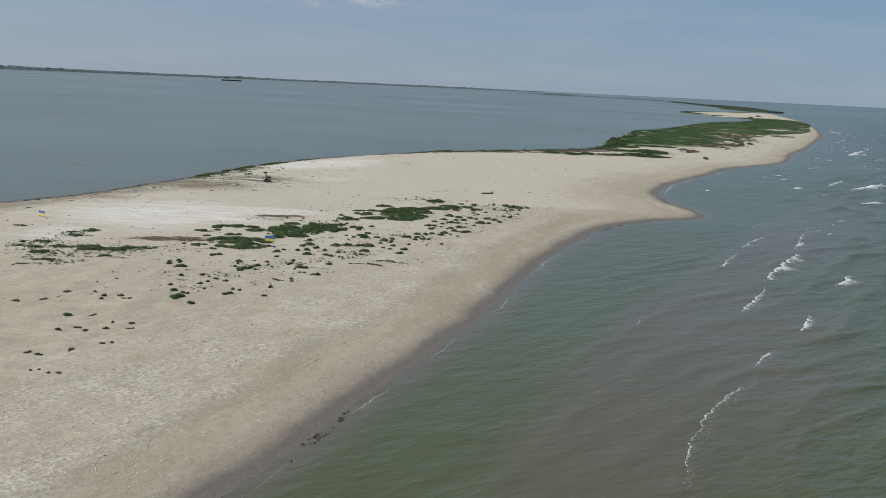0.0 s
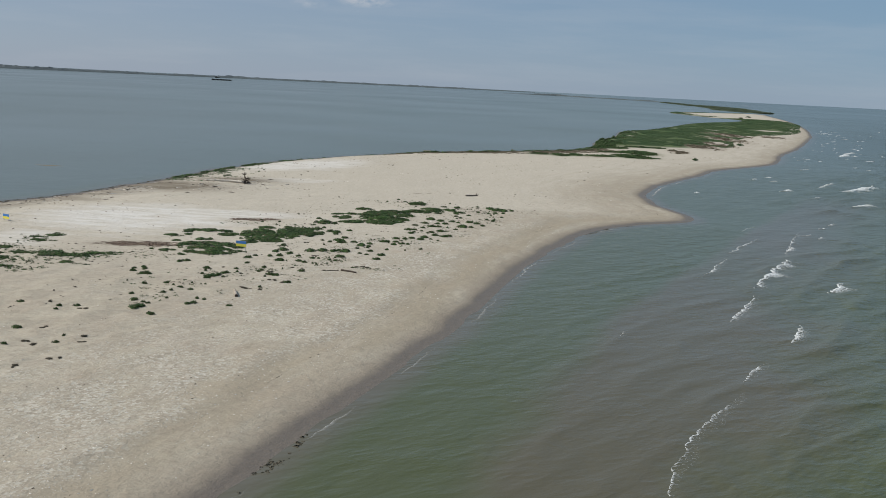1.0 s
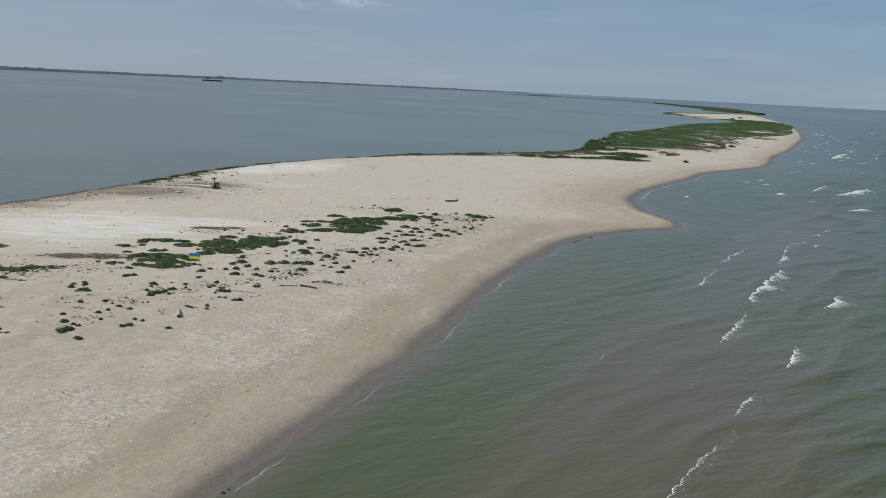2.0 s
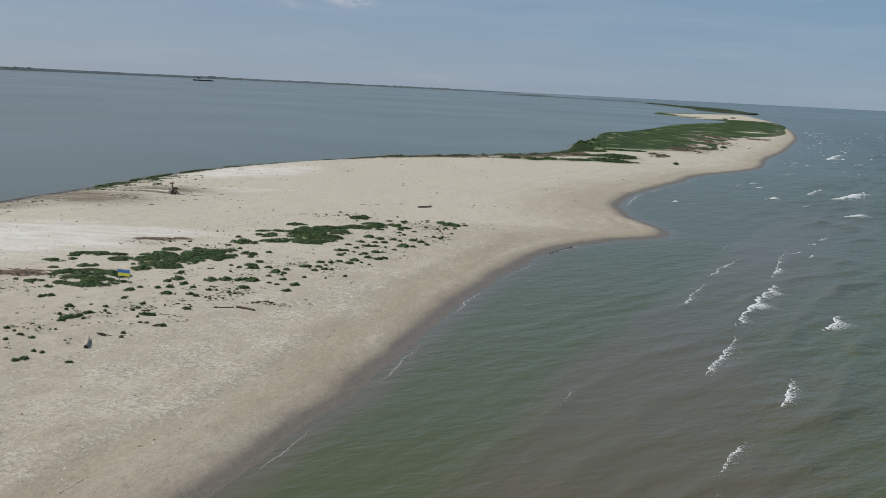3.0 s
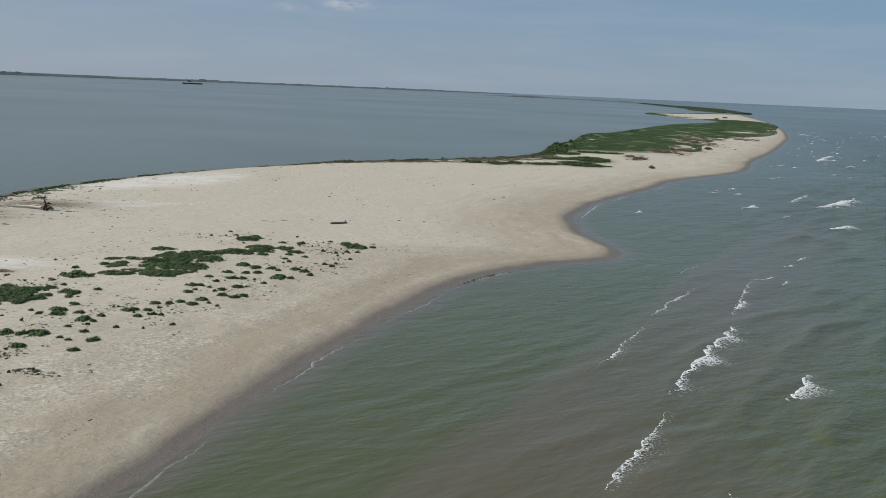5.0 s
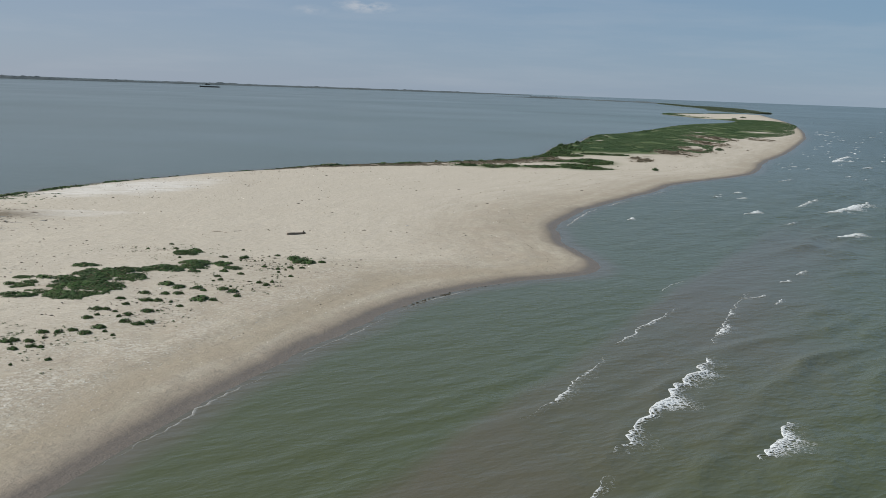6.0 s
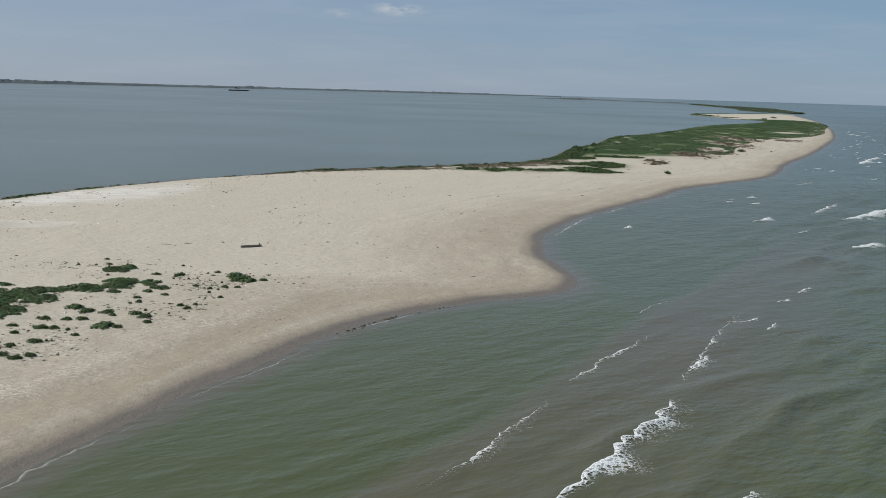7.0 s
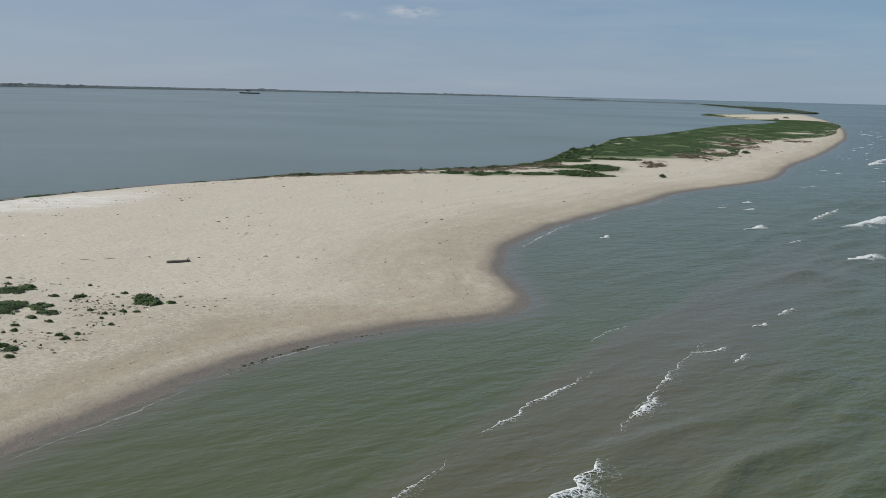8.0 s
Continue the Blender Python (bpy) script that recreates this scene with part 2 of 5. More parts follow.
def mix(n, l, fac, a, b, kind="MIX"):
    m = n.new("ShaderNodeMix")
    m.data_type, m.blend_type = "RGBA", kind
    for i, v in ((0, fac), (6, a), (7, b)):
        if isinstance(v, (int, float)):
            m.inputs[i].default_value = v
        elif isinstance(v, tuple):
            m.inputs[i].default_value = (*v, 1)
        else:
            l.new(v, m.inputs[i])
    return m.outputs[2]


def attr(n, name):
    a = n.new("ShaderNodeAttribute")
    a.attribute_name = name
    return a.outputs["Fac"]


def bump(n, l, b, h, strength, dist, chain=None):
    k = n.new("ShaderNodeBump")
    k.inputs["Strength"].default_value, k.inputs["Distance"].default_value = strength, dist
    l.new(h, k.inputs["Height"])
    if chain is not None:
        l.new(chain, k.inputs["Normal"])
    l.new(k.outputs[0], b.inputs["Normal"])
    return k.outputs[0]


def ridged(n, l, v):
    """Crests out of smooth noise."""
    a = math_node(n, l, "ABSOLUTE", math_node(n, l, "SUBTRACT", math_node(n, l, "MULTIPLY", v, 2.0), 1.0), 0)
    return math_node(n, l, "SUBTRACT", 1.0, a)


def sand_material():
    m, n, l, b = mat("sand", 0.92, 0.15)
    v = coords(n, l)
    big, mid, fine = noise_tex(n, l, v, 0.035, 5), noise_tex(n, l, v, 0.4, 6), noise_tex(n, l, v, 5.0, 5, 0.7)
    lumps = noise_tex(n, l, coords(n, l, (1.0, 1.5, 1)), 1.15, 5, 0.6)
    drift = noise_tex(n, l, coords(n, l, (0.25, 0.06, 1)), 1.0, 5, 0.6)
    # streaks that run along the shore
    lane = n.new("ShaderNodeCombineXYZ")
    l.new(math_node(n, l, "MULTIPLY", attr(n, "across"), 0.30), lane.inputs[0])
    l.new(math_node(n, l, "MULTIPLY", attr(n, "along"), 0.035), lane.inputs[1])
    streaks = noise_tex(n, l, lane.outputs[0], 1.0, 6, 0.62)
    by_sea = span(n, l, attr(n, "across"), 22.0, 42.0, 1.0, 0.25)
    c = mix(n, l, span(n, l, big, 0.35, 0.65), (0.380, 0.332, 0.248), (0.452, 0.402, 0.309))
    c = mix(n, l, span(n, l, mid, 0.40, 0.66, 0, 0.6), c, (0.318, 0.272, 0.206))
    c = mix(n, l, span(n, l, noise_tex(n, l, v, 0.11, 6, 0.65), 0.45, 0.62, 0, 0.5), c, (0.365, 0.303, 0.231))
    c = mix(n, l, span(n, l, drift, 0.5, 0.75, 0, 0.25), c, (0.50, 0.452, 0.37))
    c = mix(n, l, math_node(n, l, "MULTIPLY", attr(n, "dry"), 0.7), c, (0.542, 0.493, 0.404))
    c = mix(n, l, math_node(n, l, "MULTIPLY", by_sea, span(n, l, streaks, 0.42, 0.62, 0, 0.42)), c, (0.33, 0.281, 0.214))
    c = mix(n, l, math_node(n, l, "MULTIPLY", by_sea, span(n, l, streaks, 0.45, 0.30, 0, 0.35)), c, (0.51, 0.467, 0.39))
    c = mix(n, l, span(n, l, fine, 0.48, 0.72, 0, 0.5), c, (0.26, 0.215, 0.16))
    # tan sand under the crest of the beach
    c = mix(n, l, math_node(n, l, "MULTIPLY", attr(n, "tan"), span(n, l, streaks, 0.30, 0.55, 0.3, 0.62)), c, (0.335, 0.283, 0.203))
    c = mix(n, l, span(n, l, lumps, 0.48, 0.68, 0, 0.42), c, (0.27, 0.227, 0.172))
    # coarse shell gravel lying in drifts, each piece its own tone
    pieces = n.new("ShaderNodeTexVoronoi")
    pieces.inputs["Scale"].default_value = 3.4
    l.new(v, pieces.inputs["Vector"])
    sp = n.new("ShaderNodeSeparateColor")
    l.new(pieces.outputs["Color"], sp.inputs[0])
    drifts = math_node(n, l, "MULTIPLY", attr(n, "shell"), span(n, l, math_node(n, l, "ADD", math_node(n, l, "MULTIPLY", noise_tex(n, l, v, 0.14, 6, 0.65), 0.6), math_node(n, l, "MULTIPLY", streaks, 0.4)), 0.40, 0.56))
    c = mix(n, l, math_node(n, l, "MULTIPLY", drifts, 0.28), c, (0.475, 0.435, 0.36))
    c = mix(n, l, math_node(n, l, "MULTIPLY", drifts, span(n, l, sp.outputs[0], 0.55, 1.0, 0, 0.55)), c, (0.60, 0.575, 0.50))
    c = mix(n, l, math_node(n, l, "MULTIPLY", drifts, span(n, l, sp.outputs[0], 0.42, 0.0, 0, 0.62)), c, (0.24, 0.205, 0.155))
    # shell grit
    g = n.new("ShaderNodeTexVoronoi")
    g.inputs["Scale"].default_value = 2.6
    l.new(v, g.inputs["Vector"])
    grit = math_node(n, l, "MULTIPLY", span(n, l, g.outputs["Distance"], 0.24, 0.14), attr(n, "shell"))
    c = mix(n, l, math_node(n, l, "MULTIPLY", grit, 0.4), c, (0.62, 0.58, 0.50))
    # salt crust, dry litter, green ground cover
    streak = noise_tex(n, l, coords(n, l, (0.06, 0.30, 1)), 1.0, 8, 0.74)
    wisps = noise_tex(n, l, coords(n, l, (0.13, 0.5, 1)), 1.0, 7, 0.74)
    salt = span(n, l, math_node(n, l, "ADD", math_node(n, l, "MULTIPLY", attr(n, "salt"), 0.75), math_node(n, l, "MULTIPLY", streak, 1.15)), 0.90, 1.32, 0, 1.0)
    salt = math_node(n, l, "MULTIPLY", salt, span(n, l, wisps, 0.36, 0.56, 0.2, 0.95))
    c = mix(n, l, salt, c, (0.61, 0.583, 0.53))
    lit = math_node(n, l, "MULTIPLY", attr(n, "litter"), span(n, l, noise_tex(n, l, v, 0.5, 7, 0.72), 0.42, 0.56))
    c = mix(n, l, lit, c, mix(n, l, span(n, l, mid, 0.4, 0.6), (0.17, 0.108, 0.075), (0.105, 0.088, 0.052)))
    mud = math_node(n, l, "MULTIPLY", attr(n, "mud"), span(n, l, noise_tex(n, l, coords(n, l, (0.12, 0.4, 1)), 1.0, 6, 0.7), 0.30, 0.52, 0.35, 1.0))
    c = mix(n, l, mud, c, (0.185, 0.155, 0.112))
    gv = noise_tex(n, l, coords(n, l, (1.0, 0.35, 1)), 0.10, 7, 0.7)
    gr = math_node(n, l, "MULTIPLY", attr(n, "green"), span(n, l, gv, 0.30, 0.42))
    leaf = mix(n, l, span(n, l, noise_tex(n, l, coords(n, l, (1.0, 0.4, 1)), 0.03, 6, 0.68), 0.38, 0.62), (0.060, 0.098, 0.032), (0.108, 0.130, 0.056))
    c = mix(n, l, gr, c, leaf)
    # wet strip by the water
    geo, sep = n.new("ShaderNodeNewGeometry"), n.new("ShaderNodeSeparateXYZ")
    l.new(geo.outputs["Position"], sep.inputs[0])
    h = math_node(n, l, "ADD", sep.outputs[2], math_node(n, l, "MULTIPLY", noise_tex(n, l, v, 0.10, 5, 0.5), -0.16))
    damp, wet = span(n, l, h, 0.32, 0.13), span(n, l, h, 0.13, 0.0)
    c = mix(n, l, math_node(n, l, "MULTIPLY", damp, 0.55), c, (0.215, 0.180, 0.140))
    c = mix(n, l, math_node(n, l, "MULTIPLY", wet, 0.85), c, (0.128, 0.108, 0.088))
    l.new(c, b.inputs["Base Color"])
    l.new(span(n, l, wet, 0, 1, 0.92, 0.45), b.inputs["Roughness"])
    k = bump(n, l, b, mid, 0.7, 0.25)
    k = bump(n, l, b, lumps, 0.9, 0.16, k)
    k = bump(n, l, b, fine, 0.8, 0.07, k)
    bump(n, l, b, math_node(n, l, "MULTIPLY", pieces.outputs["Distance"], attr(n, "shell")), 0.5, 0.05, k)
    return m


def water_material():
    m, n, l, b = mat("water", 0.2, 0.42)
    b.inputs["IOR"].default_value = 1.33
    v = coords(n, l)
    big, patchy = noise_tex(n, l, v, 0.012, 5, 0.6), noise_tex(n, l, coords(n, l, (0.05, 0.02, 1)), 1.0, 5, 0.6)
    c = mix(n, l, span(n, l, big, 0.35, 0.65), (0.070, 0.081, 0.031), (0.077, 0.087, 0.039))
    c = mix(n, l, math_node(n, l, "MULTIPLY", attr(n, "silt"), span(n, l, patchy, 0.25, 0.6, 0.58, 1)), c, (0.098, 0.086, 0.051))
    lg = mix(n, l, span(n, l, noise_tex(n, l, coords(n, l, (0.002, 0.003, 1)), 1.0, 3, 0.5), 0.35, 0.65), (0.074, 0.092, 0.058), (0.089, 0.104, 0.072))
    lg = mix(n, l, span(n, l, noise_tex(n, l, coords(n, l, (0.0035, 0.0012, 1)), 1.0, 3, 0.5), 0.42, 0.66, 0.0, 0.7), lg, (0.098, 0.112, 0.082))
    # pale streaks of surface sheen, painted as lighter lagoon colour
    sheen_tint = span(n, l, noise_tex(n, l, coords(n, l, (0.018, 0.05, 1)), 1.0, 4, 0.5), 0.62, 0.72, 0.0, 0.6)
    lg = mix(n, l, math_node(n, l, "MULTIPLY", sheen_tint, span(n, l, attr(n, "deep"), 0.15, 0.7, 1.0, 0.0)), lg, (0.125, 0.135, 0.112))
    c = mix(n, l, attr(n, "deep"), c, (0.066, 0.082, 0.056))
    c = mix(n, l, attr(n, "lagoon"), c, lg)
    c = mix(n, l, math_node(n, l, "MULTIPLY", attr(n, "shallow"), 0.8), c, (0.118, 0.103, 0.076))
    l.new(c, b.inputs["Base Color"])
    turn = n.new("ShaderNodeMapping")
    turn.inputs["Rotation"].default_value = (0, 0, radians(-50))
    l.new(v, turn.inputs[0])
    def along(sx, sy, scale, detail, rough):
        """Noise drawn out along the crests."""
        mp = n.new("ShaderNodeMapping")
        mp.inputs["Scale"].default_value = (sx, sy, 1)
        l.new(turn.outputs[0], mp.inputs[0])
        return noise_tex(n, l, mp.outputs[0], scale, detail, rough)
    swell = along(0.16, 0.40, 1.0, 3, 0.45)
    turn = n.new("ShaderNodeMapping")
    turn.inputs["Rotation"].default_value = (0, 0, radians(-33))
    l.new(v, turn.inputs[0])
    rip, short = ridged(n, l, along(0.14, 0.32, 1.0, 3, 0.48)), ridged(n, l, along(0.34, 0.75, 1.0, 3, 0.5))
    gusty = span(n, l, noise_tex(n, l, v, 0.06, 4, 0.6), 0.38, 0.62, 0.2, 1.4)
    tiny = along(0.9, 1.8, 2.0, 3, 0.6)
    live = attr(n, "live")
    k = bump(n, l, b, math_node(n, l, "MULTIPLY", swell, live), 0.6, 0.5)
    k = bump(n, l, b, math_node(n, l, "MULTIPLY", rip, live), 0.7, 0.33, k)
    k = bump(n, l, b, math_node(n, l, "MULTIPLY", math_node(n, l, "MULTIPLY", short, gusty), live), 0.75, 0.18, k)
    bump(n, l, b, math_node(n, l, "MULTIPLY", tiny, live), 0.08, 0.03, k)
    gust = noise_tex(n, l, coords(n, l, (0.004, 0.004, 1)), 1.0, 3, 0.5)
    l.new(span(n, l, gust, 0.3, 0.7, 0.18, 0.24), b.inputs["Roughness"])
    return m


def foam_material():
    m, n, l, b = mat("foam", 0.75, 0.3)
    v = coords(n, l)
    b.inputs["Base Color"].default_value = (0.72, 0.74, 0.72, 1)
    fine = noise_tex(n, l, coords(n, l, (1.0, 1.25, 1)), 3.0, 5, 0.7)
    warp = n.new("ShaderNodeTexNoise")
    warp.inputs["Scale"].default_value = 1.8
    l.new(v, warp.inputs["Vector"])
    shifted = n.new("ShaderNodeVectorMath")
    shifted.operation = "ADD"
    l.new(v, shifted.inputs[0])
    l.new(warp.outputs["Color"], shifted.inputs[1])
    web = n.new("ShaderNodeTexVoronoi")
    web.feature = "DISTANCE_TO_EDGE"
    web.inputs["Scale"].default_value = 1.9
    l.new(shifted.outputs[0], web.inputs["Vector"])
    lace = math_node(n, l, "ADD", math_node(n, l, "MULTIPLY", fine, 0.62), span(n, l, web.outputs["Distance"], 0.0, 0.24, 0.34, 0.0))
    # foam thins out towards the tail of the wave
    thr = span(n, l, attr(n, "tail"), 0.12, 1, 0.12, 0.66)
    a = math_node(n, l, "SUBTRACT", lace, thr)
    l.new(span(n, l, a, -0.06, 0.26, 0.0, 0.92), b.inputs["Alpha"])
    bump(n, l, b, lace, 0.8, 0.15)
    return m


def swash_material():
    """Thin spent foam, half see-through."""
    m, n, l, b = mat("swash", 0.7, 0.3)
    b.inputs["Base Color"].default_value = (0.62, 0.61, 0.57, 1)
    worn = span(n, l, noise_tex(n, l, coords(n, l), 1.6, 5, 0.65), 0.34, 0.60, 0.25, 1.0)
    l.new(math_node(n, l, "MULTIPLY", worn, span(n, l, attr(n, "tail"), 0.05, 1.0, 0.8, 0.0)), b.inputs["Alpha"])
    return m


def plain(name, c1, c2, scale, rough=0.85, stretch=(1, 1, 1), spec=0.3, rel=0.4, isle=0.0, thin=0.0):
    """A surface of two tones. isle: how far single leaves differ; thin: the share of light that leaves let through."""
    m, n, l, b = mat(name, rough, spec)
    v = coords(n, l, stretch)
    t = noise_tex(n, l, v, scale, 5, 0.65)
    c = mix(n, l, span(n, l, t, 0.3, 0.7), c1, c2)
    if isle:
        g = n.new("ShaderNodeNewGeometry")
        c = mix(n, l, span(n, l, g.outputs["Random Per Island"], 0, 1, 0, isle), c, tuple(min(1, x * 1.9 + 0.01) for x in c2))
    l.new(c, b.inputs["Base Color"])
    bump(n, l, b, t, rel, 0.03)
    if thin:
        tr, ms = n.new("ShaderNodeBsdfTranslucent"), n.new("ShaderNodeMixShader")
        l.new(c, tr.inputs["Color"])
        ms.inputs[0].default_value = thin
        l.new(b.outputs[0], ms.inputs[1])
        l.new(tr.outputs[0], ms.inputs[2])
        l.new(ms.outputs[0], n["Material Output"].inputs["Surface"])
    return m


SAND, WATER, FOAM, SWASH = sand_material(), water_material(), foam_material(), swash_material()
def leaf_material():
    """Salt plants: dark green, greyer and browner in places, with dead stalks among the leaves."""
    m, n, l, b = mat("succulent_leaf", 0.75, 0.3)
    v = coords(n, l)
    tone, worn = noise_tex(n, l, v, 0.22, 5, 0.65), noise_tex(n, l, v, 0.55, 5, 0.7)
    g = n.new("ShaderNodeNewGeometry")
    one = g.outputs["Random Per Island"]
    c = mix(n, l, span(n, l, tone, 0.3, 0.7), (0.018, 0.044, 0.010), (0.056, 0.122, 0.021))
    c = mix(n, l, span(n, l, one, 0.0, 0.5, 0.45, 0.0), c, (0.012, 0.026, 0.008))
    c = mix(n, l, span(n, l, one, 0.55, 0.8, 0.0, 0.16), c, (0.11, 0.20, 0.05))
    c = mix(n, l, span(n, l, worn, 0.56, 0.68, 0.0, 0.4), c, (0.066, 0.080, 0.032))
    c = mix(n, l, math_node(n, l, "MULTIPLY", span(n, l, one, 0.80, 0.84), span(n, l, worn, 0.38, 0.55, 0.25, 0.9)), c, (0.115, 0.080, 0.048))
    l.new(c, b.inputs["Base Color"])
    bump(n, l, b, tone, 0.4, 0.03)
    return m


LEAF = leaf_material()
REED = plain("reed_leaf", (0.040, 0.090, 0.033), (0.110, 0.158, 0.070), 0.05, 0.8, stretch=(1, 0.4, 1), isle=0.12, thin=0.3)
DRY = plain("dry_stalk", (0.135, 0.090, 0.066), (0.205, 0.150, 0.112), 0.9, 0.9, isle=0.25)
DARKWEED = plain("dark_weed", (0.055, 0.048, 0.034), (0.095, 0.082, 0.056), 0.6, 0.9, isle=0.2)
DEADREED = plain("dead_reed", (0.105, 0.088, 0.055), (0.150, 0.125, 0.085), 0.3, 0.9, isle=0.3)
# foliage lightened to blue-grey: distance haze painted into its base colour
HAZY_FARTREE = plain("haze_tinted_foliage", (0.108, 0.133, 0.140), (0.146, 0.170, 0.174), 0.02, 0.9, thin=0.3)
WOOD = plain("grey_driftwood", (0.44, 0.39, 0.32), (0.27, 0.225, 0.175), 3.0, 0.85)
BLEACHED = plain("bleached_wood", (0.64, 0.59, 0.51), (0.48, 0.43, 0.36), 3.0, 0.85)
GREYWOOD = plain("weathered_wood", (0.22, 0.185, 0.145), (0.125, 0.102, 0.078), 3.0, 0.85)
DARKWOOD = plain("dark_driftwood", (0.060, 0.045, 0.033), (0.105, 0.080, 0.060), 3.0, 0.85)
ENDWOOD = plain("cut_end", (0.05, 0.038, 0.03), (0.09, 0.07, 0.05), 9.0, 0.9)
BLUE = plain("blue_paint", (0.06, 0.20, 0.52), (0.08, 0.24, 0.58), 4.0, 0.5)
YELLOW = plain("yellow_paint", (0.80, 0.70, 0.08), (0.85, 0.76, 0.13), 4.0, 0.5)
STEEL = plain("grey_post", (0.38, 0.37, 0.35), (0.26, 0.25, 0.23), 9.0, 0.6)
HULL = plain("rusty_hull", (0.045, 0.045, 0.045), (0.08, 0.065, 0.055), 0.2, 0.7)
SPIT = plain("spit_reed", (0.075, 0.100, 0.058), (0.110, 0.135, 0.082), 0.02, 0.9, isle=0.15, thin=0.35)
SHELL = plain("shell", (0.72, 0.69, 0.62), (0.62, 0.57, 0.49), 6.0, 0.6)


# ---- mesh helpers ----
def mesh_np(name, verts, faces, material, smooth=False):
    """A mesh from arrays; faces is an array of quads or triangles."""
    verts, faces = np.asarray(verts, np.float32), np.asarray(faces, np.int32)
    me, k = bpy.data.meshes.new(name), faces.shape[1]
    me.vertices.add(len(verts))
    me.vertices.foreach_set("co", verts.ravel())
    me.loops.add(faces.size)
    me.loops.foreach_set("vertex_index", faces.ravel())
    me.polygons.add(len(faces))
    me.polygons.foreach_set("loop_start", np.arange(0, faces.size, k, dtype=np.int32))
    me.polygons.foreach_set("use_smooth", np.full(len(faces), smooth, bool))
    me.update(calc_edges=True)
    me.validate()
    me.materials.append(material)
    return me


def grid_faces(rows, cols, wrap=False):
    i = np.arange(rows - 1)[:, None] * cols
    j = np.arange(cols if wrap else cols - 1)[None, :]
    k = (j + 1) % cols
    return np.stack([i + j, i + k, i + cols + k, i + cols + j], -1).reshape(-1, 4)


def field(me, name, values):
    me.attributes.new(name, "FLOAT", "POINT").data.foreach_set("value", np.asarray(values, np.float32).ravel())


def part(name, bm, material, parent=None, label="", smooth=False):
    me = bpy.data.meshes.new(name)
    for p in bm.faces:
        p.smooth = smooth
    bm.to_mesh(me)
    bm.free()
    me.materials.append(material)
    ob = new(name, me)
    ob.parent = parent
    return tagged(ob, label)


def part_np(name, verts, faces, material, parent=None, label=""):
    ob = new(name, mesh_np(name, verts, faces, material))
    ob.parent = parent
    return tagged(ob, label)


def tube(bm, pts, radii, sides=8, rough=0.0, seed=0):
    """A bent, tapering limb through pts."""
    rng, rings = random.Random(seed), []
    pts = [Vector(p) for p in pts]
    for i, p in enumerate(pts):
        d = (pts[min(i + 1, len(pts) - 1)] - pts[max(i - 1, 0)]).normalized()
        u = d.orthogonal().normalized()
        w = d.cross(u)
        rings.append([bm.verts.new(p + (u * math.cos(a) + w * math.sin(a)) * radii[i] * (1 + rng.uniform(-rough, rough)))
                      for a in [2 * math.pi * k / sides for k in range(sides)]])
    for r, s in zip(rings, rings[1:]):
        for k in range(sides):
            bm.faces.new((r[k], r[(k + 1) % sides], s[(k + 1) % sides], s[k]))
    bm.faces.new(rings[0][::-1])
    bm.faces.new(rings[-1])
    return bm


def box(bm, cx, cy, cz, sx, sy, sz, bevel=0.0):
    r = bmesh.ops.create_cube(bm, size=1, matrix=Matrix.LocRotScale((cx, cy, cz), None, (sx, sy, sz)))
    if bevel:
        es = list({e for q in r["verts"] for e in q.link_edges})
        bmesh.ops.bevel(bm, geom=es, offset=bevel, segments=2, affect="EDGES")
    return bm


def leaves(pos, size, count, height, rng, leaf=0.3, up=0.9, loose=0.35):
    """Clumps of small leaves: at each pos a dome of count triangles. Returns verts and faces."""
    pos, size = np.asarray(pos, float), np.asarray(size, float)
    n = len(pos)
    az = rng.uniform(0, 2 * np.pi, (n, count))
    rad = np.sqrt(rng.uniform(0, 1, (n, count)))
    zz = np.sqrt(np.maximum(1 - rad * rad, 0)) * rng.uniform(0.45, 1.0, (n, count))
    c = np.stack([np.cos(az) * rad, np.sin(az) * rad, zz * height], -1) * size[:, None, None] + pos[:, None, :]
    out = np.stack([np.cos(az) * rad, np.sin(az) * rad, zz + up], -1) + rng.normal(0, loose, (n, count, 3))
    out /= np.linalg.norm(out, axis=-1, keepdims=True)
    a = np.cross(out, rng.normal(0, 1, (n, count, 3)))
    a /= np.linalg.norm(a, axis=-1, keepdims=True) + 1e-9
    b = np.cross(out, a)
    s = size[:, None, None] * leaf * rng.uniform(0.6, 1.3, (n, count, 1))
    v = np.stack([c - a * s, c + a * s, c + b * s * 1.3, c - b * s * 0.9], 2)
    quad = np.array([0, 3, 1, 2])
    f = np.arange(n * count)[:, None] * 4 + quad[None, :]
    return v.reshape(-1, 3), f


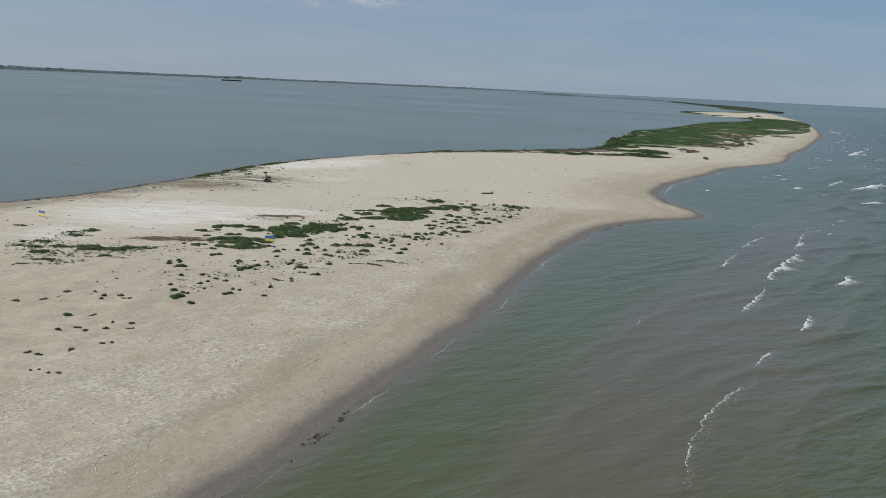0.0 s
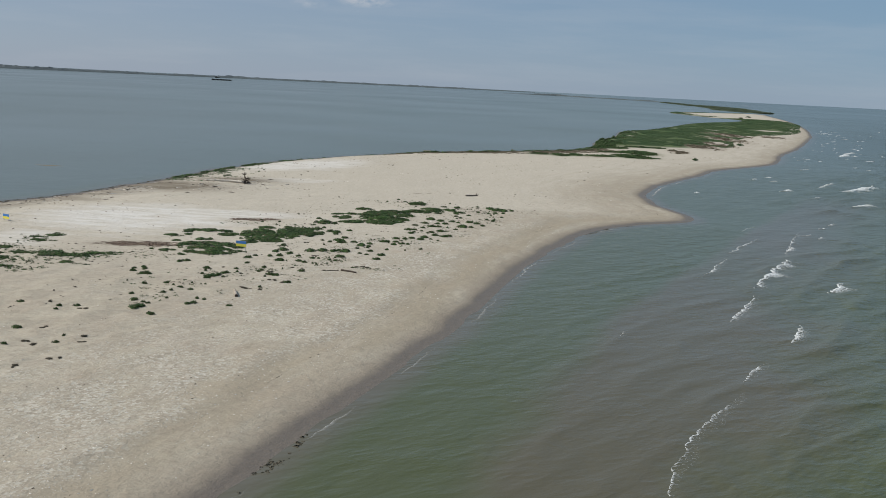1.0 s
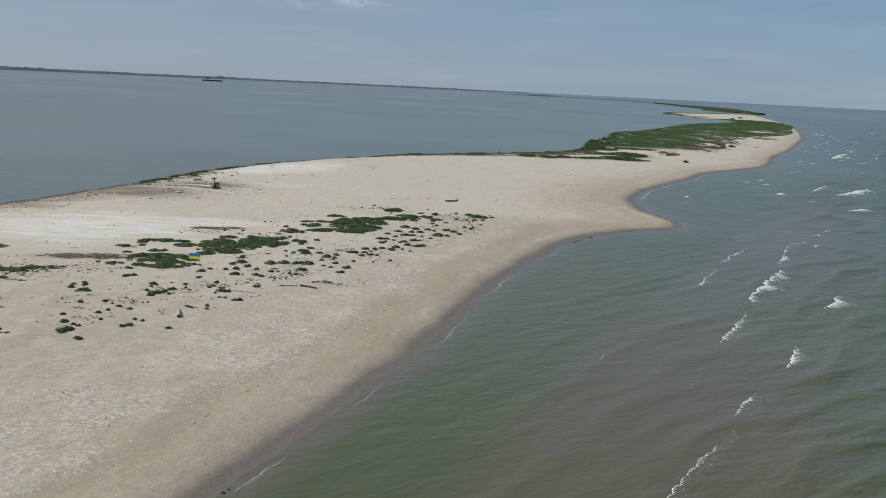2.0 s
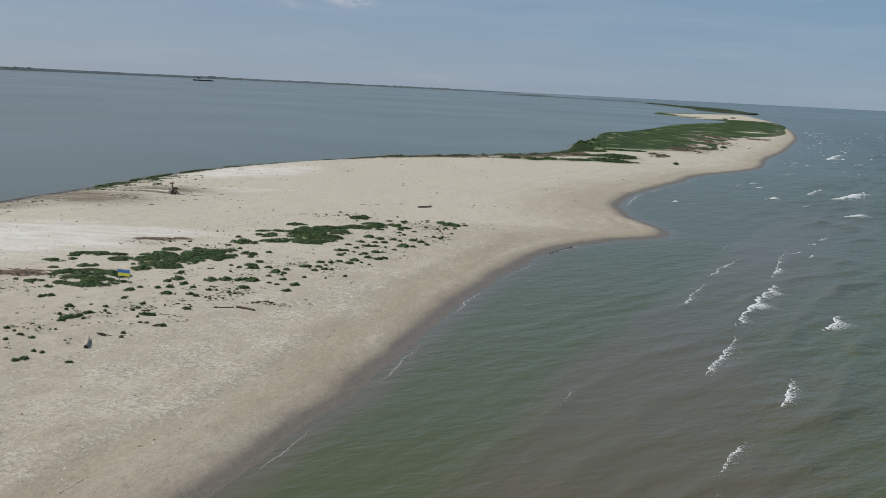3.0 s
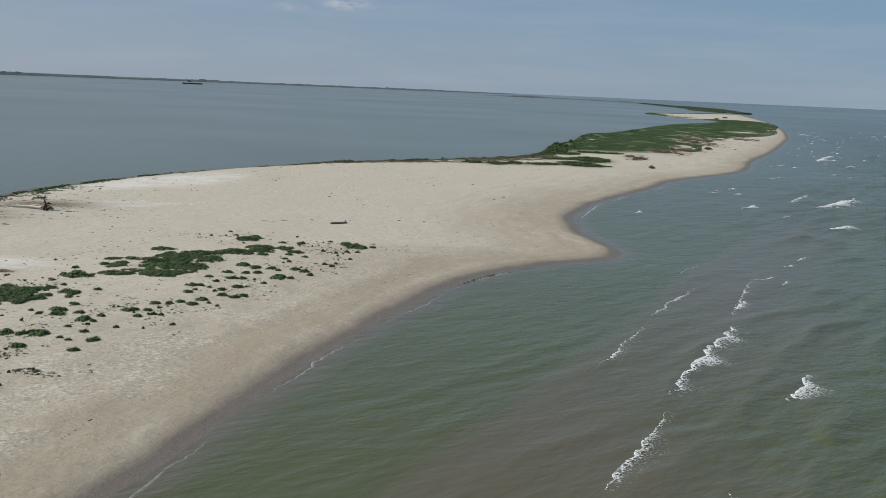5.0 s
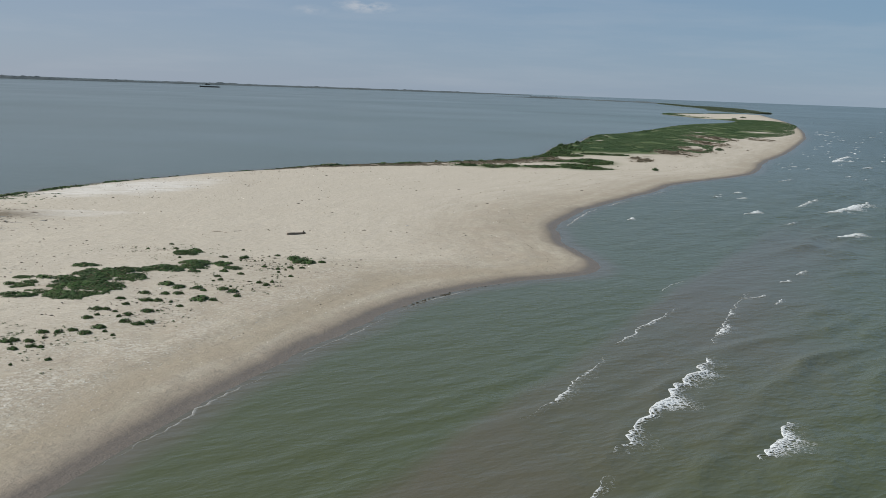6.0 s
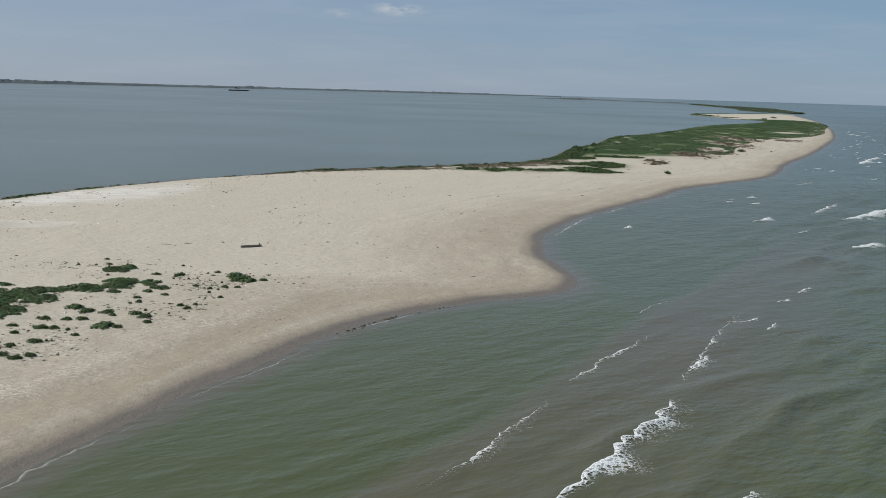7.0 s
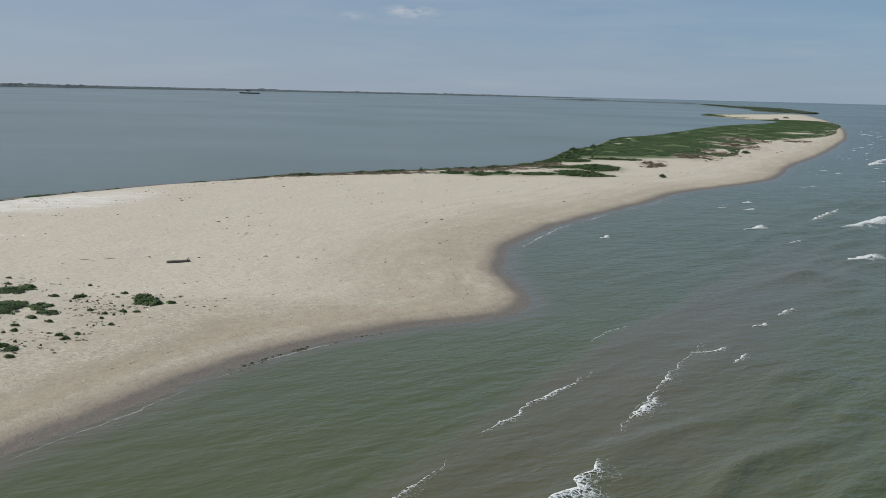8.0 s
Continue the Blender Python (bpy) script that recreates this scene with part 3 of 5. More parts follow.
# ---- ground: one sheet ----
def build_ground():
    ys = [-4900, -1500, -400, -120] + list(np.arange(-60, 50, 3.0)) + list(np.arange(50, 262, 0.6))
    step = 0.6
    while ys[-1] < 1990:
        step *= 1.02
        ys.append(ys[-1] + min(step, 9))
    ys = np.array(ys + [2100, 2600, 3600, 4900], float)
    yc = np.clip(ys, -200, 1990)
    xl, xs = lag_x(yc), sea_x(yc)
    lo = np.array([-400, -120, -60, -30, -18, -12, -8, -6, -4.5, -3, -2, -1])
    hi = -lo[::-1]
    inner = np.linspace(0, 1, 236)
    X = np.concatenate([np.full((len(ys), 1), -4900.0), xl[:, None] + lo, xl[:, None] + (xs - xl)[:, None] * inner,
                        xs[:, None] + hi, np.full((len(ys), 1), 4900.0)], 1)
    Y = np.repeat(ys[:, None], X.shape[1], 1)
    Z = np.where((Y < -150) | (Y > 2050), -3.0, ground_z(X, Y))
    me = mesh_np("ground", np.stack([X, Y, Z], -1).reshape(-1, 3), grid_faces(*X.shape), SAND, True)
    ds, dl = shore_d(X, Y)
    near = 1 - 0.75 * sstep(150, 280, Y)
    lane = ds + (fbm(X / 14, Y / 14, 61) - 0.5) * 8
    field(me, "across", np.clip(ds, -50, 400))
    field(me, "along", Y + 0.4 * X)
    field(me, "shell", near * sstep(8, 13, lane) * (1 - 0.75 * sstep(24, 34, lane)) * (1 - 0.7 * sstep(34, 60, lane)))
    field(me, "tan", sstep(4, 7.5, lane) * sstep(15, 10, lane) * sstep(260, 200, Y))
    field(me, "dry", sstep(95, 190, Y) * sstep(14, 36, ds + 14 * sstep(260, 420, Y)))
    def blob(cx, cy, rx, ry, rot=0, fall=1.5):
        c, s = math.cos(radians(rot)), math.sin(radians(rot))
        u, v = ((X - cx) * c + (Y - cy) * s) / rx, (-(X - cx) * s + (Y - cy) * c) / ry
        return np.exp(-(u * u + v * v) ** fall)
    salt = np.clip(1.15 * np.maximum.reduce([blob(-62, 188, 24, 22, 20, 1), 0.7 * blob(-72, 160, 11, 16, 0, 1), blob(-52, 318, 17, 36, -28, 1), 0.7 * blob(-46, 268, 16, 7, 10, 1),
                                            blob(-44, 198, 15, 8, 15, 1), 0.5 * blob(-76, 235, 10, 26, -12, 1)]), 0, 1)
    field(me, "salt", salt)
    field(me, "mud", np.clip(np.maximum.reduce([1.7 * blob(-73, 243, 13, 10, -20, 1), 1.2 * blob(-62, 262, 12, 6, 10, 1), 1.0 * sstep(-0.8, 0.4, dl) * sstep(7, 2.0, dl) * sstep(140, 165, Y) * sstep(330, 290, Y), 0.75 * sstep(0, 2, dl) * sstep(19, 6, dl + (fbm(X / 12, Y / 6, 63) - 0.5) * 14) * sstep(120, 150, Y) * sstep(262, 235, Y)]), 0, 1))
    field(me, "litter", np.maximum.reduce([blob(-51, 160, 8, 2.2, 12), blob(-40, 192.5, 5, 1.5, 10), blob(-39, 164, 3, 1.5), 0.8 * blob(-15, 202, 6, 3, 30),
                                           *[1.15 * blob(*p, fall=1.0) for p in BROWN],
                                           0.6 * sstep(0.2, 1.5, dl) * sstep(5, 3, dl) * sstep(300, 360, Y), 0.7 * sstep(0.2, 1.5, dl) * sstep(20, 8, dl) * sstep(395, 420, Y) * sstep(500, 470, Y)]))
    wob = (fbm(X / 18, Y / 30, 81) - 0.5) * 34
    isle = sstep(0, 8, green_x(Y) + wob * 0.6 - X) * sstep(2, 7, dl) * sstep(505, 545, Y + wob * 0.3 - (X - 100) * 0.35) * sstep(1420, 1390, Y)
    edge = sstep(0.3, 1.2, dl + wob * 0.02) * sstep(4.5, 3, dl + wob * 0.06) * sstep(250, 275, Y) * (1 - 0.85 * sstep(330, 350, Y) * sstep(410, 395, Y))
    edge2 = sstep(0.5, 2, dl) * sstep(13, 8, dl + wob * 0.15) * sstep(480, 510, Y) * sstep(1420, 1390, Y)
    tongue = np.maximum.reduce([blob(*p) for p in TONGUE])
    bar = 0.75 * sstep(1, 8, dl) * sstep(26, 14, dl) * sstep(1440, 1480, Y)
    field(me, "green", np.clip(np.maximum.reduce([isle, edge * 0.9, edge2, np.clip(tongue * 1.6, 0, 1), np.clip(bar, 0, 1)]) * (1 - np.clip(1.1 * np.maximum.reduce([blob(*p) for p in BROWN[:10] + GAPS]), 0, 1)), 0, 1))
    return tagged(new("ground", me), "pale shelly sand of a low island and the seabed round it", "sand", kind="structure")


build_ground()


def build_water():
    az = np.r_[np.arange(-52, 78, 0.3), np.arange(78, 308, 5.0)]
    r = [3.0]
    while r[-1] < 4960:
        r.append(r[-1] + (3.0 if r[-1] < 12 else 0.7 if r[-1] < 270 else min(0.7 * (r[-1] / 270) ** 2.2, 45)))
    R, A = np.meshgrid(np.array(r), np.radians(az), indexing="ij")
    X, Y = HUB[0] + R * np.sin(A), HUB[1] + R * np.cos(A)
    X[0], Y[0] = HUB
    me = mesh_np("sea_water", np.stack([X, Y, water_z(X, Y)], -1).reshape(-1, 3), grid_faces(*X.shape, wrap=True)[:, ::-1], WATER, True)
    ds, dl = shore_d(X, Y)
    wob = (fbm(X / 25, Y / 25, 91) - 0.5) * 14
    d = X - bar_x(Y) + wob * (0.35 + 0.45 * sstep(160, 90, Y))
    silt = sstep(-2.0 - 4.0 * sstep(160, 90, Y), 1.2 + 3.0 * sstep(160, 90, Y), d) * sstep(34, 9, d + wob) * sstep(330, 245, Y)
    field(me, "silt", silt * (1 + 0.5 * sstep(150, 90, Y)))
    in_lagoon = sstep(0, -10, dl) * (X < sea_x(np.clip(Y, -100, 1990)) - 1)
    field(me, "live", np.where(in_lagoon > 0, 0.15 * (1 - 0.9 * sstep(250, 1300, R)), (0.5 + 0.5 * sstep(6, 60, -ds + wob)) * (1 - 0.35 * silt) * (1 + 0.9 * sstep(180, 420, R)) * (1 - 0.6 * sstep(700, 2400, R))))
    field(me, "lagoon", sstep(0, -10, dl) * (X < sea_x(np.clip(Y, -100, 1990)) - 1))
    field(me, "deep", sstep(140, 700, R))
    field(me, "shallow", np.maximum(sstep(-4.5, -0.3, ds) * (ds < 3) , 0.7 * sstep(-5, -0.3, dl) * (dl < 3)))
    return tagged(new("sea_water", me), "murky green-grey sea water with small waves", "water", kind="structure")


build_water()


# ---- foam on the breaking waves and along the shore ----
def breaker(points, tail, crest=0.12, seed=0, thin=0.0, stuff=FOAM):
    """A breaking crest along points (x, y), with its foam trailing seaward over tail metres."""
    p = np.array(points, float)
    s = np.r_[0, np.cumsum(np.hypot(*np.diff(p, axis=0).T))]
    n = max(int(s[-1] / 0.35), 6)
    u = np.linspace(0, s[-1], n)
    px, py = np.interp(u, s, p[:, 0]), np.interp(u, s, p[:, 1])
    k = np.ones(9) / 9
    if n > 20:
        px[4:-4], py[4:-4] = np.convolve(px, k, "valid"), np.convolve(py, k, "valid")
    tx, ty = np.gradient(px), np.gradient(py)
    ln = np.hypot(tx, ty) + 1e-9
    nx, ny = ty / ln, -tx / ln                       # seaward
    wob = (fbm(u / 3.0, u * 0 + seed, 101 + seed, 4) - 0.5) * min(1.1, s[-1] * 0.06) + (vn(u / 0.7, u * 0 + 3, 105 + seed) - 0.5) * 0.25
    lobe = np.abs(np.sin(np.pi * (u / 3.8 + 1.5 * vn(u / 3.7, u * 0 + 5, 107 + seed))))
    wob = wob - min(0.8, 0.17 * tail) * lobe * (0.4 + 0.9 * vn(u / 5.0, u * 0 + 2, 109 + seed))
    px, py = px + nx * wob, py + ny * wob
    ends = np.sin(np.clip(u / s[-1], 0, 1) * np.pi) ** 0.5
    width = tail * (0.25 + 0.9 * vn(u / 4.0, u * 0 + 7 + seed, 111)) * (0.25 + 0.75 * ends)
    v = np.linspace(0, 1, 14)[None, :] ** 1.4
    X, Y = px[:, None] + nx[:, None] * width[:, None] * v, py[:, None] + ny[:, None] * width[:, None] * v
    front = np.exp(-((v * width[:, None] - 0.6) / 0.5) ** 2) * ends[:, None]
    Z = np.maximum(water_z(X, Y), 0.0) + 0.02 + 0.55 * crest * front * (0.7 + 0.6 * vn(X / 0.8, Y / 0.8, 121))
    Z[:, 0] = water_z(X[:, 0], Y[:, 0]) - 0.01
    me = mesh_np("breaking_wave", np.stack([X, Y, Z], -1).reshape(-1, 3), grid_faces(*X.shape), stuff, True)
    edge = 1 - ends[:, None] ** 0.6
    field(me, "tail", np.clip(v ** 0.6 + 0 * X + edge * 0.8 + thin + (vn(u / 2.2, u * 0, 131 + seed)[:, None] - 0.5) * 0.3, 0, 1.3))
    return tagged(new("breaking_wave", me), "white lacy foam on a small breaking sea wave", "wave", "breaking waves")


breaker([(17, 69), (20, 80), (25, 90), (31, 100)], 1.5, 0.05, 1, 0.42)
breaker([(32, 103), (34, 107), (37, 112)], 1.2, 0.05, 3, 0.3)
breaker([(38, 130), (43, 140), (47, 149)], 2.2, 0.10, 4, 0.15)
breaker([(48, 153), (54, 166), (59, 175), (63, 183)], 3.8, 0.14, 5, 0.03)
breaker([(64, 187), (70, 203), (78, 222)], 1.6, 0.07, 6, 0.38)
breaker([(43, 121), (48, 131)], 2.4, 0.12, 8, 0.1)
breaker([(60, 153.5), (62.5, 158), (65.5, 163)], 5.2, 0.16, 9, 0.02)
breaker([(41, 160), (46, 170), (52, 183)], 1.6, 0.05, 10, 0.34)
breaker([(53, 187), (57, 195), (61, 202), (65, 208)], 1.4, 0.06, 12, 0.16)
breaker([(66, 193), (68, 197), (70, 200)], 2.0, 0.12, 13, 0.05)
breaker([(75, 216), (78, 217), (80, 219)], 1.8, 0.08, 14, 0.2)
breaker([(85, 229), (88, 232)], 2.6, 0.12, 15, 0.1)
breaker([(21, 118), (23, 123)], 0.8, 0.03, 16, 0.38)
breaker([(64, 218), (67, 224), (70, 228)], 0.8, 0.04, 17, 0.3)
breaker([(128, 327), (137, 339), (151, 357)], 8.0, 0.25, 18, -0.15)
breaker([(115, 284), (122, 291)], 5.0, 0.2, 19, -0.15)
breaker([(108, 298), (113, 305)], 2.6, 0.10, 20, 0.2)
breaker([(124, 338), (140, 366)], 3.6, 0.12, 21, 0.1)
breaker([(209, 542), (224, 572), (241, 602)], 7.0, 0.25, 22, -0.2)
breaker([(90, 236), (94, 242)], 2.2, 0.10, 23, 0.2)
breaker([(79, 212), (82, 217)], 1.6, 0.08, 24, 0.2)
rw = random.Random(5)
for i in range(100):
    y = 300 + 800 * rw.random() ** 1.4
    x = float(sea_x(y)) + 12 + rw.random() ** 1.3 * (45 + y * 0.14)
    q = 1.0 + 3.4 * rw.random() ** 3 + y * 0.006
    a = rw.uniform(0.75, 1.15)
    if y < 440 and i % 5 < 3:
        continue
    breaker([(x - q * math.cos(a), y - q * math.sin(a)), (x, y), (x + q * math.cos(a) * 0.8, y + q * math.sin(a))], 0.6 + q * 0.5, 0.1, 30 + i, rw.uniform(-0.25, 0.15))
# broken water off the far bend of the shore
for i in range(46):
    y = 470 + 480 * rw.random()
    x = float(sea_x(y)) + 6 + 34 * rw.random() ** 1.5
    q, a = rw.uniform(1.2, 4.2), rw.uniform(0.85, 1.25)
    breaker([(x - q * math.cos(a), y - q * math.sin(a)), (x, y), (x + q * math.cos(a), y + q * math.sin(a))], 0.8 + q * 0.35, 0.08, 140 + i, rw.uniform(-0.2, 0.15))
# swash lines on the sand
for i, (ya, yb, off, th) in enumerate([(60, 72, 0.9, 0.55), (80, 90, 0.7, 0.5), (97, 114, 0.7, 0.5), (122, 140, 0.7, 0.5), (145, 172, 0.7, 0.3), (176, 196, 0.7, 0.3),
                                       (198, 214, 0.9, 0.3), (284, 318, 1.6, -0.1), (322, 340, 1.8, 0.2), (345, 372, 1.8, 0.2)]):
    ys = np.linspace(ya, yb, 9)
    o = breaker(list(zip(sea_x(ys) + off, ys)), 0.75, 0.02, 110 + i, th - 0.15, SWASH)
    tagged(o, "thin white swash foam where the sea meets the sand", "foam", "swash lines along the shore")


# ---- vegetation ----
rng = np.random.default_rng(7)


def set_down(x, y):
    return ground_z(np.asarray(x, float), np.asarray(y, float))


def vegetation_mat(patches, seed, label):
    """A low spreading mat of salt plants: hundreds of leafy clumps in an uneven outline."""
    r = np.random.default_rng(seed)
    xs, ys, ws = [], [], []
    for px, py, rx, ry in patches:
        rx, ry = rx * 0.92, ry * (0.72 if py > 190 else 0.82)
        n = int(rx * ry * math.pi * 20) + 8
        a, d = r.uniform(0, 2 * np.pi, n), np.sqrt(r.uniform(0, 1, n)) * 1.45
        x, y = px + np.cos(a) * d * rx, py + np.sin(a) * d * ry
        edge = d + (fbm(x / 2.4, y / 1.7, 141, 5) - 0.5) * 2.9
        keep = (edge < 1.04) & (fbm(x / 1.3, y / 1.2, 145, 3) > 0.37)
        xs.append(x[keep])
        ys.append(y[keep])
        ws.append(np.clip(1.2 - 0.45 * d[keep], 0.5, 1.2) * min(1.0, 0.55 + 0.22 * rx))
    x, y, w = np.concatenate(xs), np.concatenate(ys), np.concatenate(ws)
    cx, cy = patches[0][:2]
    base = float(set_down(cx, cy))
    pos = np.stack([x - cx, y - cy, set_down(x, y) - 0.03 - base], -1)
    vts, fcs = leaves(pos, r.uniform(0.35, 0.75, len(x)) * w, 34, 0.62, r, 0.2, 0.8, 0.22)
    ob = part_np("vegetation_mat", vts, fcs, LEAF)
    ob.location = (cx, cy, base)
    return tagged(ob, label, "vegetation", "plant mats", kind="stuff")


vegetation_mat(MAT_SIGN, 200, "low dark green mat of salt plants beside a sign")
vegetation_mat(MAT_MIDDLE, 201, "low dark green mat of salt plants spreading over sand")
vegetation_mat(MAT_BACK, 202, "long low green mat of salt plants spreading over sand")
vegetation_mat(MAT_SALT, 203, "broken patches of green salt plants on white crust")


def tuft_mesh(seed, count):
    """A low cushion of leaves, about one metre in radius, ragged round its edge."""
    r = np.random.default_rng(seed)
    k = 16
    a, d = r.uniform(0, 2 * np.pi, k), np.sqrt(r.uniform(0, 1, k))
    d = d * (0.60 + 0.36 * np.sin(a * (2 + seed % 3) + seed) * r.uniform(0.4, 1, k))
    pos = np.stack([np.cos(a) * d, np.sin(a) * d, np.full(k, -0.05)], -1)
    return leaves(pos, r.uniform(0.2, 0.52, k) * (1.2 - 0.5 * d), count, 1.0, r, 0.22, 0.6, 0.35)


TUFTS = []
for i in range(7):
    vts, fcs = tuft_mesh(300 + i, 34)
    TUFTS.append(mesh_np("plant_tuft", vts, fcs, LEAF if i < 6 else DARKWEED))


def tuft(x, y, rx, ry, i, label=""):
    ob = new("plant_tuft", TUFTS[i])
    high = min(0.52 + 0.52 * rx, 1.3) if i < 6 else 0.32
    ob.matrix_world = Matrix.LocRotScale((x, y, float(set_down(x, y))), Euler((0, 0, rw.uniform(-0.15, 0.15))), (rx * 1.18, max(ry, rx * (0.6 if i < 6 else 0.5)) * 1.3, high))
    return tagged(ob, label or "dark green cushion of salt plants on bare sand", "plant", "plant tufts on the sand")


# single cushions: x, y, half width, half depth
TUFTS_NEAR = [(-45.2, 138.9, 0.35, 0.35), (-42.7, 136.9, 0.87, 0.65), (-44.1, 140.6, 0.36, 0.71), (-55.1, 111.6, 0.53, 0.25), (-51.2, 117.4, 0.47, 0.25), (-46.1, 116.4, 0.38, 0.25),
              (-45.7, 114.6, 0.3, 0.25), (-44.1, 116.9, 0.38, 0.32), (-40.1, 104, 0.2, 0.29), (-39.9, 101.5, 0.33, 0.25), (-44.4, 99.5, 0.33, 0.25), (-46.3, 106.2, 0.56, 0.25),
              (-34.7, 115.1, 0.37, 0.25)]
TUFTS_FRONT = [(-38.8, 121.4, 0.46, 0.52), (-37.2, 120.2, 0.33, 0.25), (-37.2, 117.6, 0.89, 0.94), (-36.8, 118.1, 0.64, 0.47), (-34.4, 114.8, 0.43, 0.25), (-31.2, 120.9, 0.51, 0.6),
               (-31.7, 120.2, 0.38, 0.25), (-36.5, 125.7, 0.27, 0.25), (-35.9, 127.1, 0.21, 0.3), (-35.1, 122.9, 0.33, 0.25), (-33.8, 128.6, 0.34, 0.25), (-35.4, 129.3, 0.42, 0.25),
               (-31.6, 124.1, 0.26, 0.25), (-26.6, 120.7, 0.44, 0.25), (-38.2, 132.2, 0.43, 0.25), (-40.8, 131.1, 0.58, 0.26), (-30.6, 123.8, 0.26, 0.32), (-35.3, 141, 0.23, 0.25),
               (-31.2, 142.7, 0.3, 0.26), (-30.6, 140.9, 0.23, 0.25), (-44.6, 141.7, 0.39, 0.25), (-45.7, 140.8, 0.39, 0.25), (-35.4, 142.3, 0.61, 0.28), (-26.3, 139.7, 0.29, 0.25)]
TUFTS_SIGN = [(-41, 147.1, 0.4, 0.55), (-40.1, 147.7, 0.57, 0.52), (-44.9, 138.1, 0.46, 0.44), (-42.8, 136.7, 0.98, 0.91), (-33.6, 137.3, 0.96, 1.33), (-32.7, 138.2, 0.37, 0.74),
              (-33.5, 135.3, 0.51, 0.37), (-32, 139.3, 0.67, 0.4), (-31.7, 137.2, 0.37, 0.3), (-35.1, 138.8, 0.3, 0.25), (-25.8, 140.4, 0.52, 0.25), (-24.7, 140.4, 0.44, 0.39),
              (-22.4, 136.1, 0.64, 0.34), (-21.9, 144.3, 0.53, 0.42)]
TUFTS_SIGN_MORE = [(-32, 153.2, 0.66, 0.94), (-30.9, 148.3, 0.55, 0.85), (-31.2, 155, 0.42, 0.25), (-28.9, 155.2, 0.41, 0.38), (-28.8, 159.4, 0.6, 0.61), (-28, 161.3, 0.78, 1.07),
                   (-28.7, 165.6, 0.71, 0.92), (-26.4, 158.8, 0.59, 1.01), (-27.4, 156, 0.83, 0.57), (-26.6, 152, 0.89, 0.4), (-24.6, 156.8, 0.5, 0.37), (-23.8, 152.7, 0.48, 0.52),
                   (-23.5, 161.7, 0.77, 1.27), (-22.2, 155.8, 0.49, 0.25), (-22.7, 151.8, 0.64, 0.5)]
TUFTS_MIDDLE = [(-26.1, 192.8, 1.52, 1.89), (-27.7, 197.4, 0.87, 0.45), (-23.8, 193, 0.76, 1.02), (-24.9, 200.8, 0.71, 0.7), (-19.9, 184.8, 0.63, 0.31), (-26, 184.2, 0.96, 0.51),
                (-23.4, 183, 0.71, 1.22), (-22.1, 182.3, 0.78, 1.2), (-25, 186.6, 0.49, 0.25), (-19.6, 176.7, 0.52, 0.41), (-23.2, 172.7, 0.29, 0.25), (-21.6, 171.3, 0.58, 0.67),
                (-20.4, 173.6, 1.02, 0.69), (-19.4, 171.5, 1.43, 0.96), (-17.6, 172.9, 0.65, 0.67)]
TUFTS_MIDDLE_MORE = [(-15.8, 169.7, 0.84, 1.48), (-14.5, 167.6, 0.41, 0.32), (-14.5, 169.1, 0.41, 0.25), (-14.5, 171.8, 0.57, 0.34), (-16.2, 166.2, 0.41, 0.32), (-21.6, 162.6, 0.81, 1.09),
                     (-19.7, 162.5, 0.67, 0.81), (-18.9, 163.1, 0.54, 0.81), (-17.7, 162.6, 1.06, 1.32), (-15.2, 161.6, 0.39, 0.3), (-14, 160.9, 0.39, 0.25), (-11.6, 161.5, 0.77, 0.98),
                     (-12, 157.3, 0.75, 0.44), (-18, 157.8, 0.77, 0.72), (-13.8, 164.7, 0.6, 0.27), (-11.1, 167.2, 0.4, 0.25)]
TUFTS_RIGHT = [(-12.5, 174.8, 0.72, 0.32), (-11.9, 175.5, 0.58, 0.37), (-10.3, 175.5, 0.57, 0.36), (-10.5, 179.1, 0.67, 0.4), (-8.8, 179.5, 0.74, 0.72), (-7.7, 180.3, 0.59, 0.4),
               (-6, 179.4, 0.66, 0.71), (-5.3, 181.8, 0.89, 0.74), (-4.1, 180.4, 0.44, 0.25), (-2.7, 179.1, 0.44, 0.25), (-10.3, 172.1, 0.63, 0.33), (-9.1, 173.4, 0.7, 0.34),
               (-7.9, 173.1, 0.42, 0.34), (-8.2, 185.5, 0.62, 0.46)]
TUFTS_RIGHT_MORE = [(-7.7, 187.1, 0.39, 0.25), (-8.8, 189.7, 0.8, 0.36), (-7.7, 189.9, 0.48, 0.25), (-5, 186.9, 0.46, 0.46), (-4.4, 188.1, 0.62, 0.28), (-2.7, 189.9, 0.79, 0.35),
                    (-3.4, 184.8, 1.06, 0.48), (-1.8, 184.1, 0.9, 0.41), (-0.9, 185.3, 0.61, 0.43), (-8, 195.3, 0.66, 0.37), (-6.3, 192.5, 0.57, 0.34), (-6.2, 199, 0.68, 0.61),
                    (-4.7, 195.2, 0.99, 0.44), (-3.3, 195.2, 0.66, 0.55)]
TUFTS_BACK = [(-5.1, 204.6, 1.14, 1.13), (-3.5, 199.2, 0.67, 0.3), (-2, 199.6, 0.67, 0.3), (-3.1, 203.2, 0.78, 1.1), (-0.7, 203.4, 0.69, 1.09), (0.7, 201.9, 0.51, 0.25),
              (1.7, 197.1, 1.24, 1.78), (3.4, 197, 0.82, 0.37), (3, 202.9, 0.77, 0.63), (4.5, 201.9, 0.76, 1.05), (5.7, 199.6, 0.5, 0.25), (6.8, 207.9, 0.71, 0.32),
              (8, 206.8, 0.44, 0.25), (8.4, 208.7, 0.35, 0.36), (10.1, 213.5, 0.55, 0.27)]
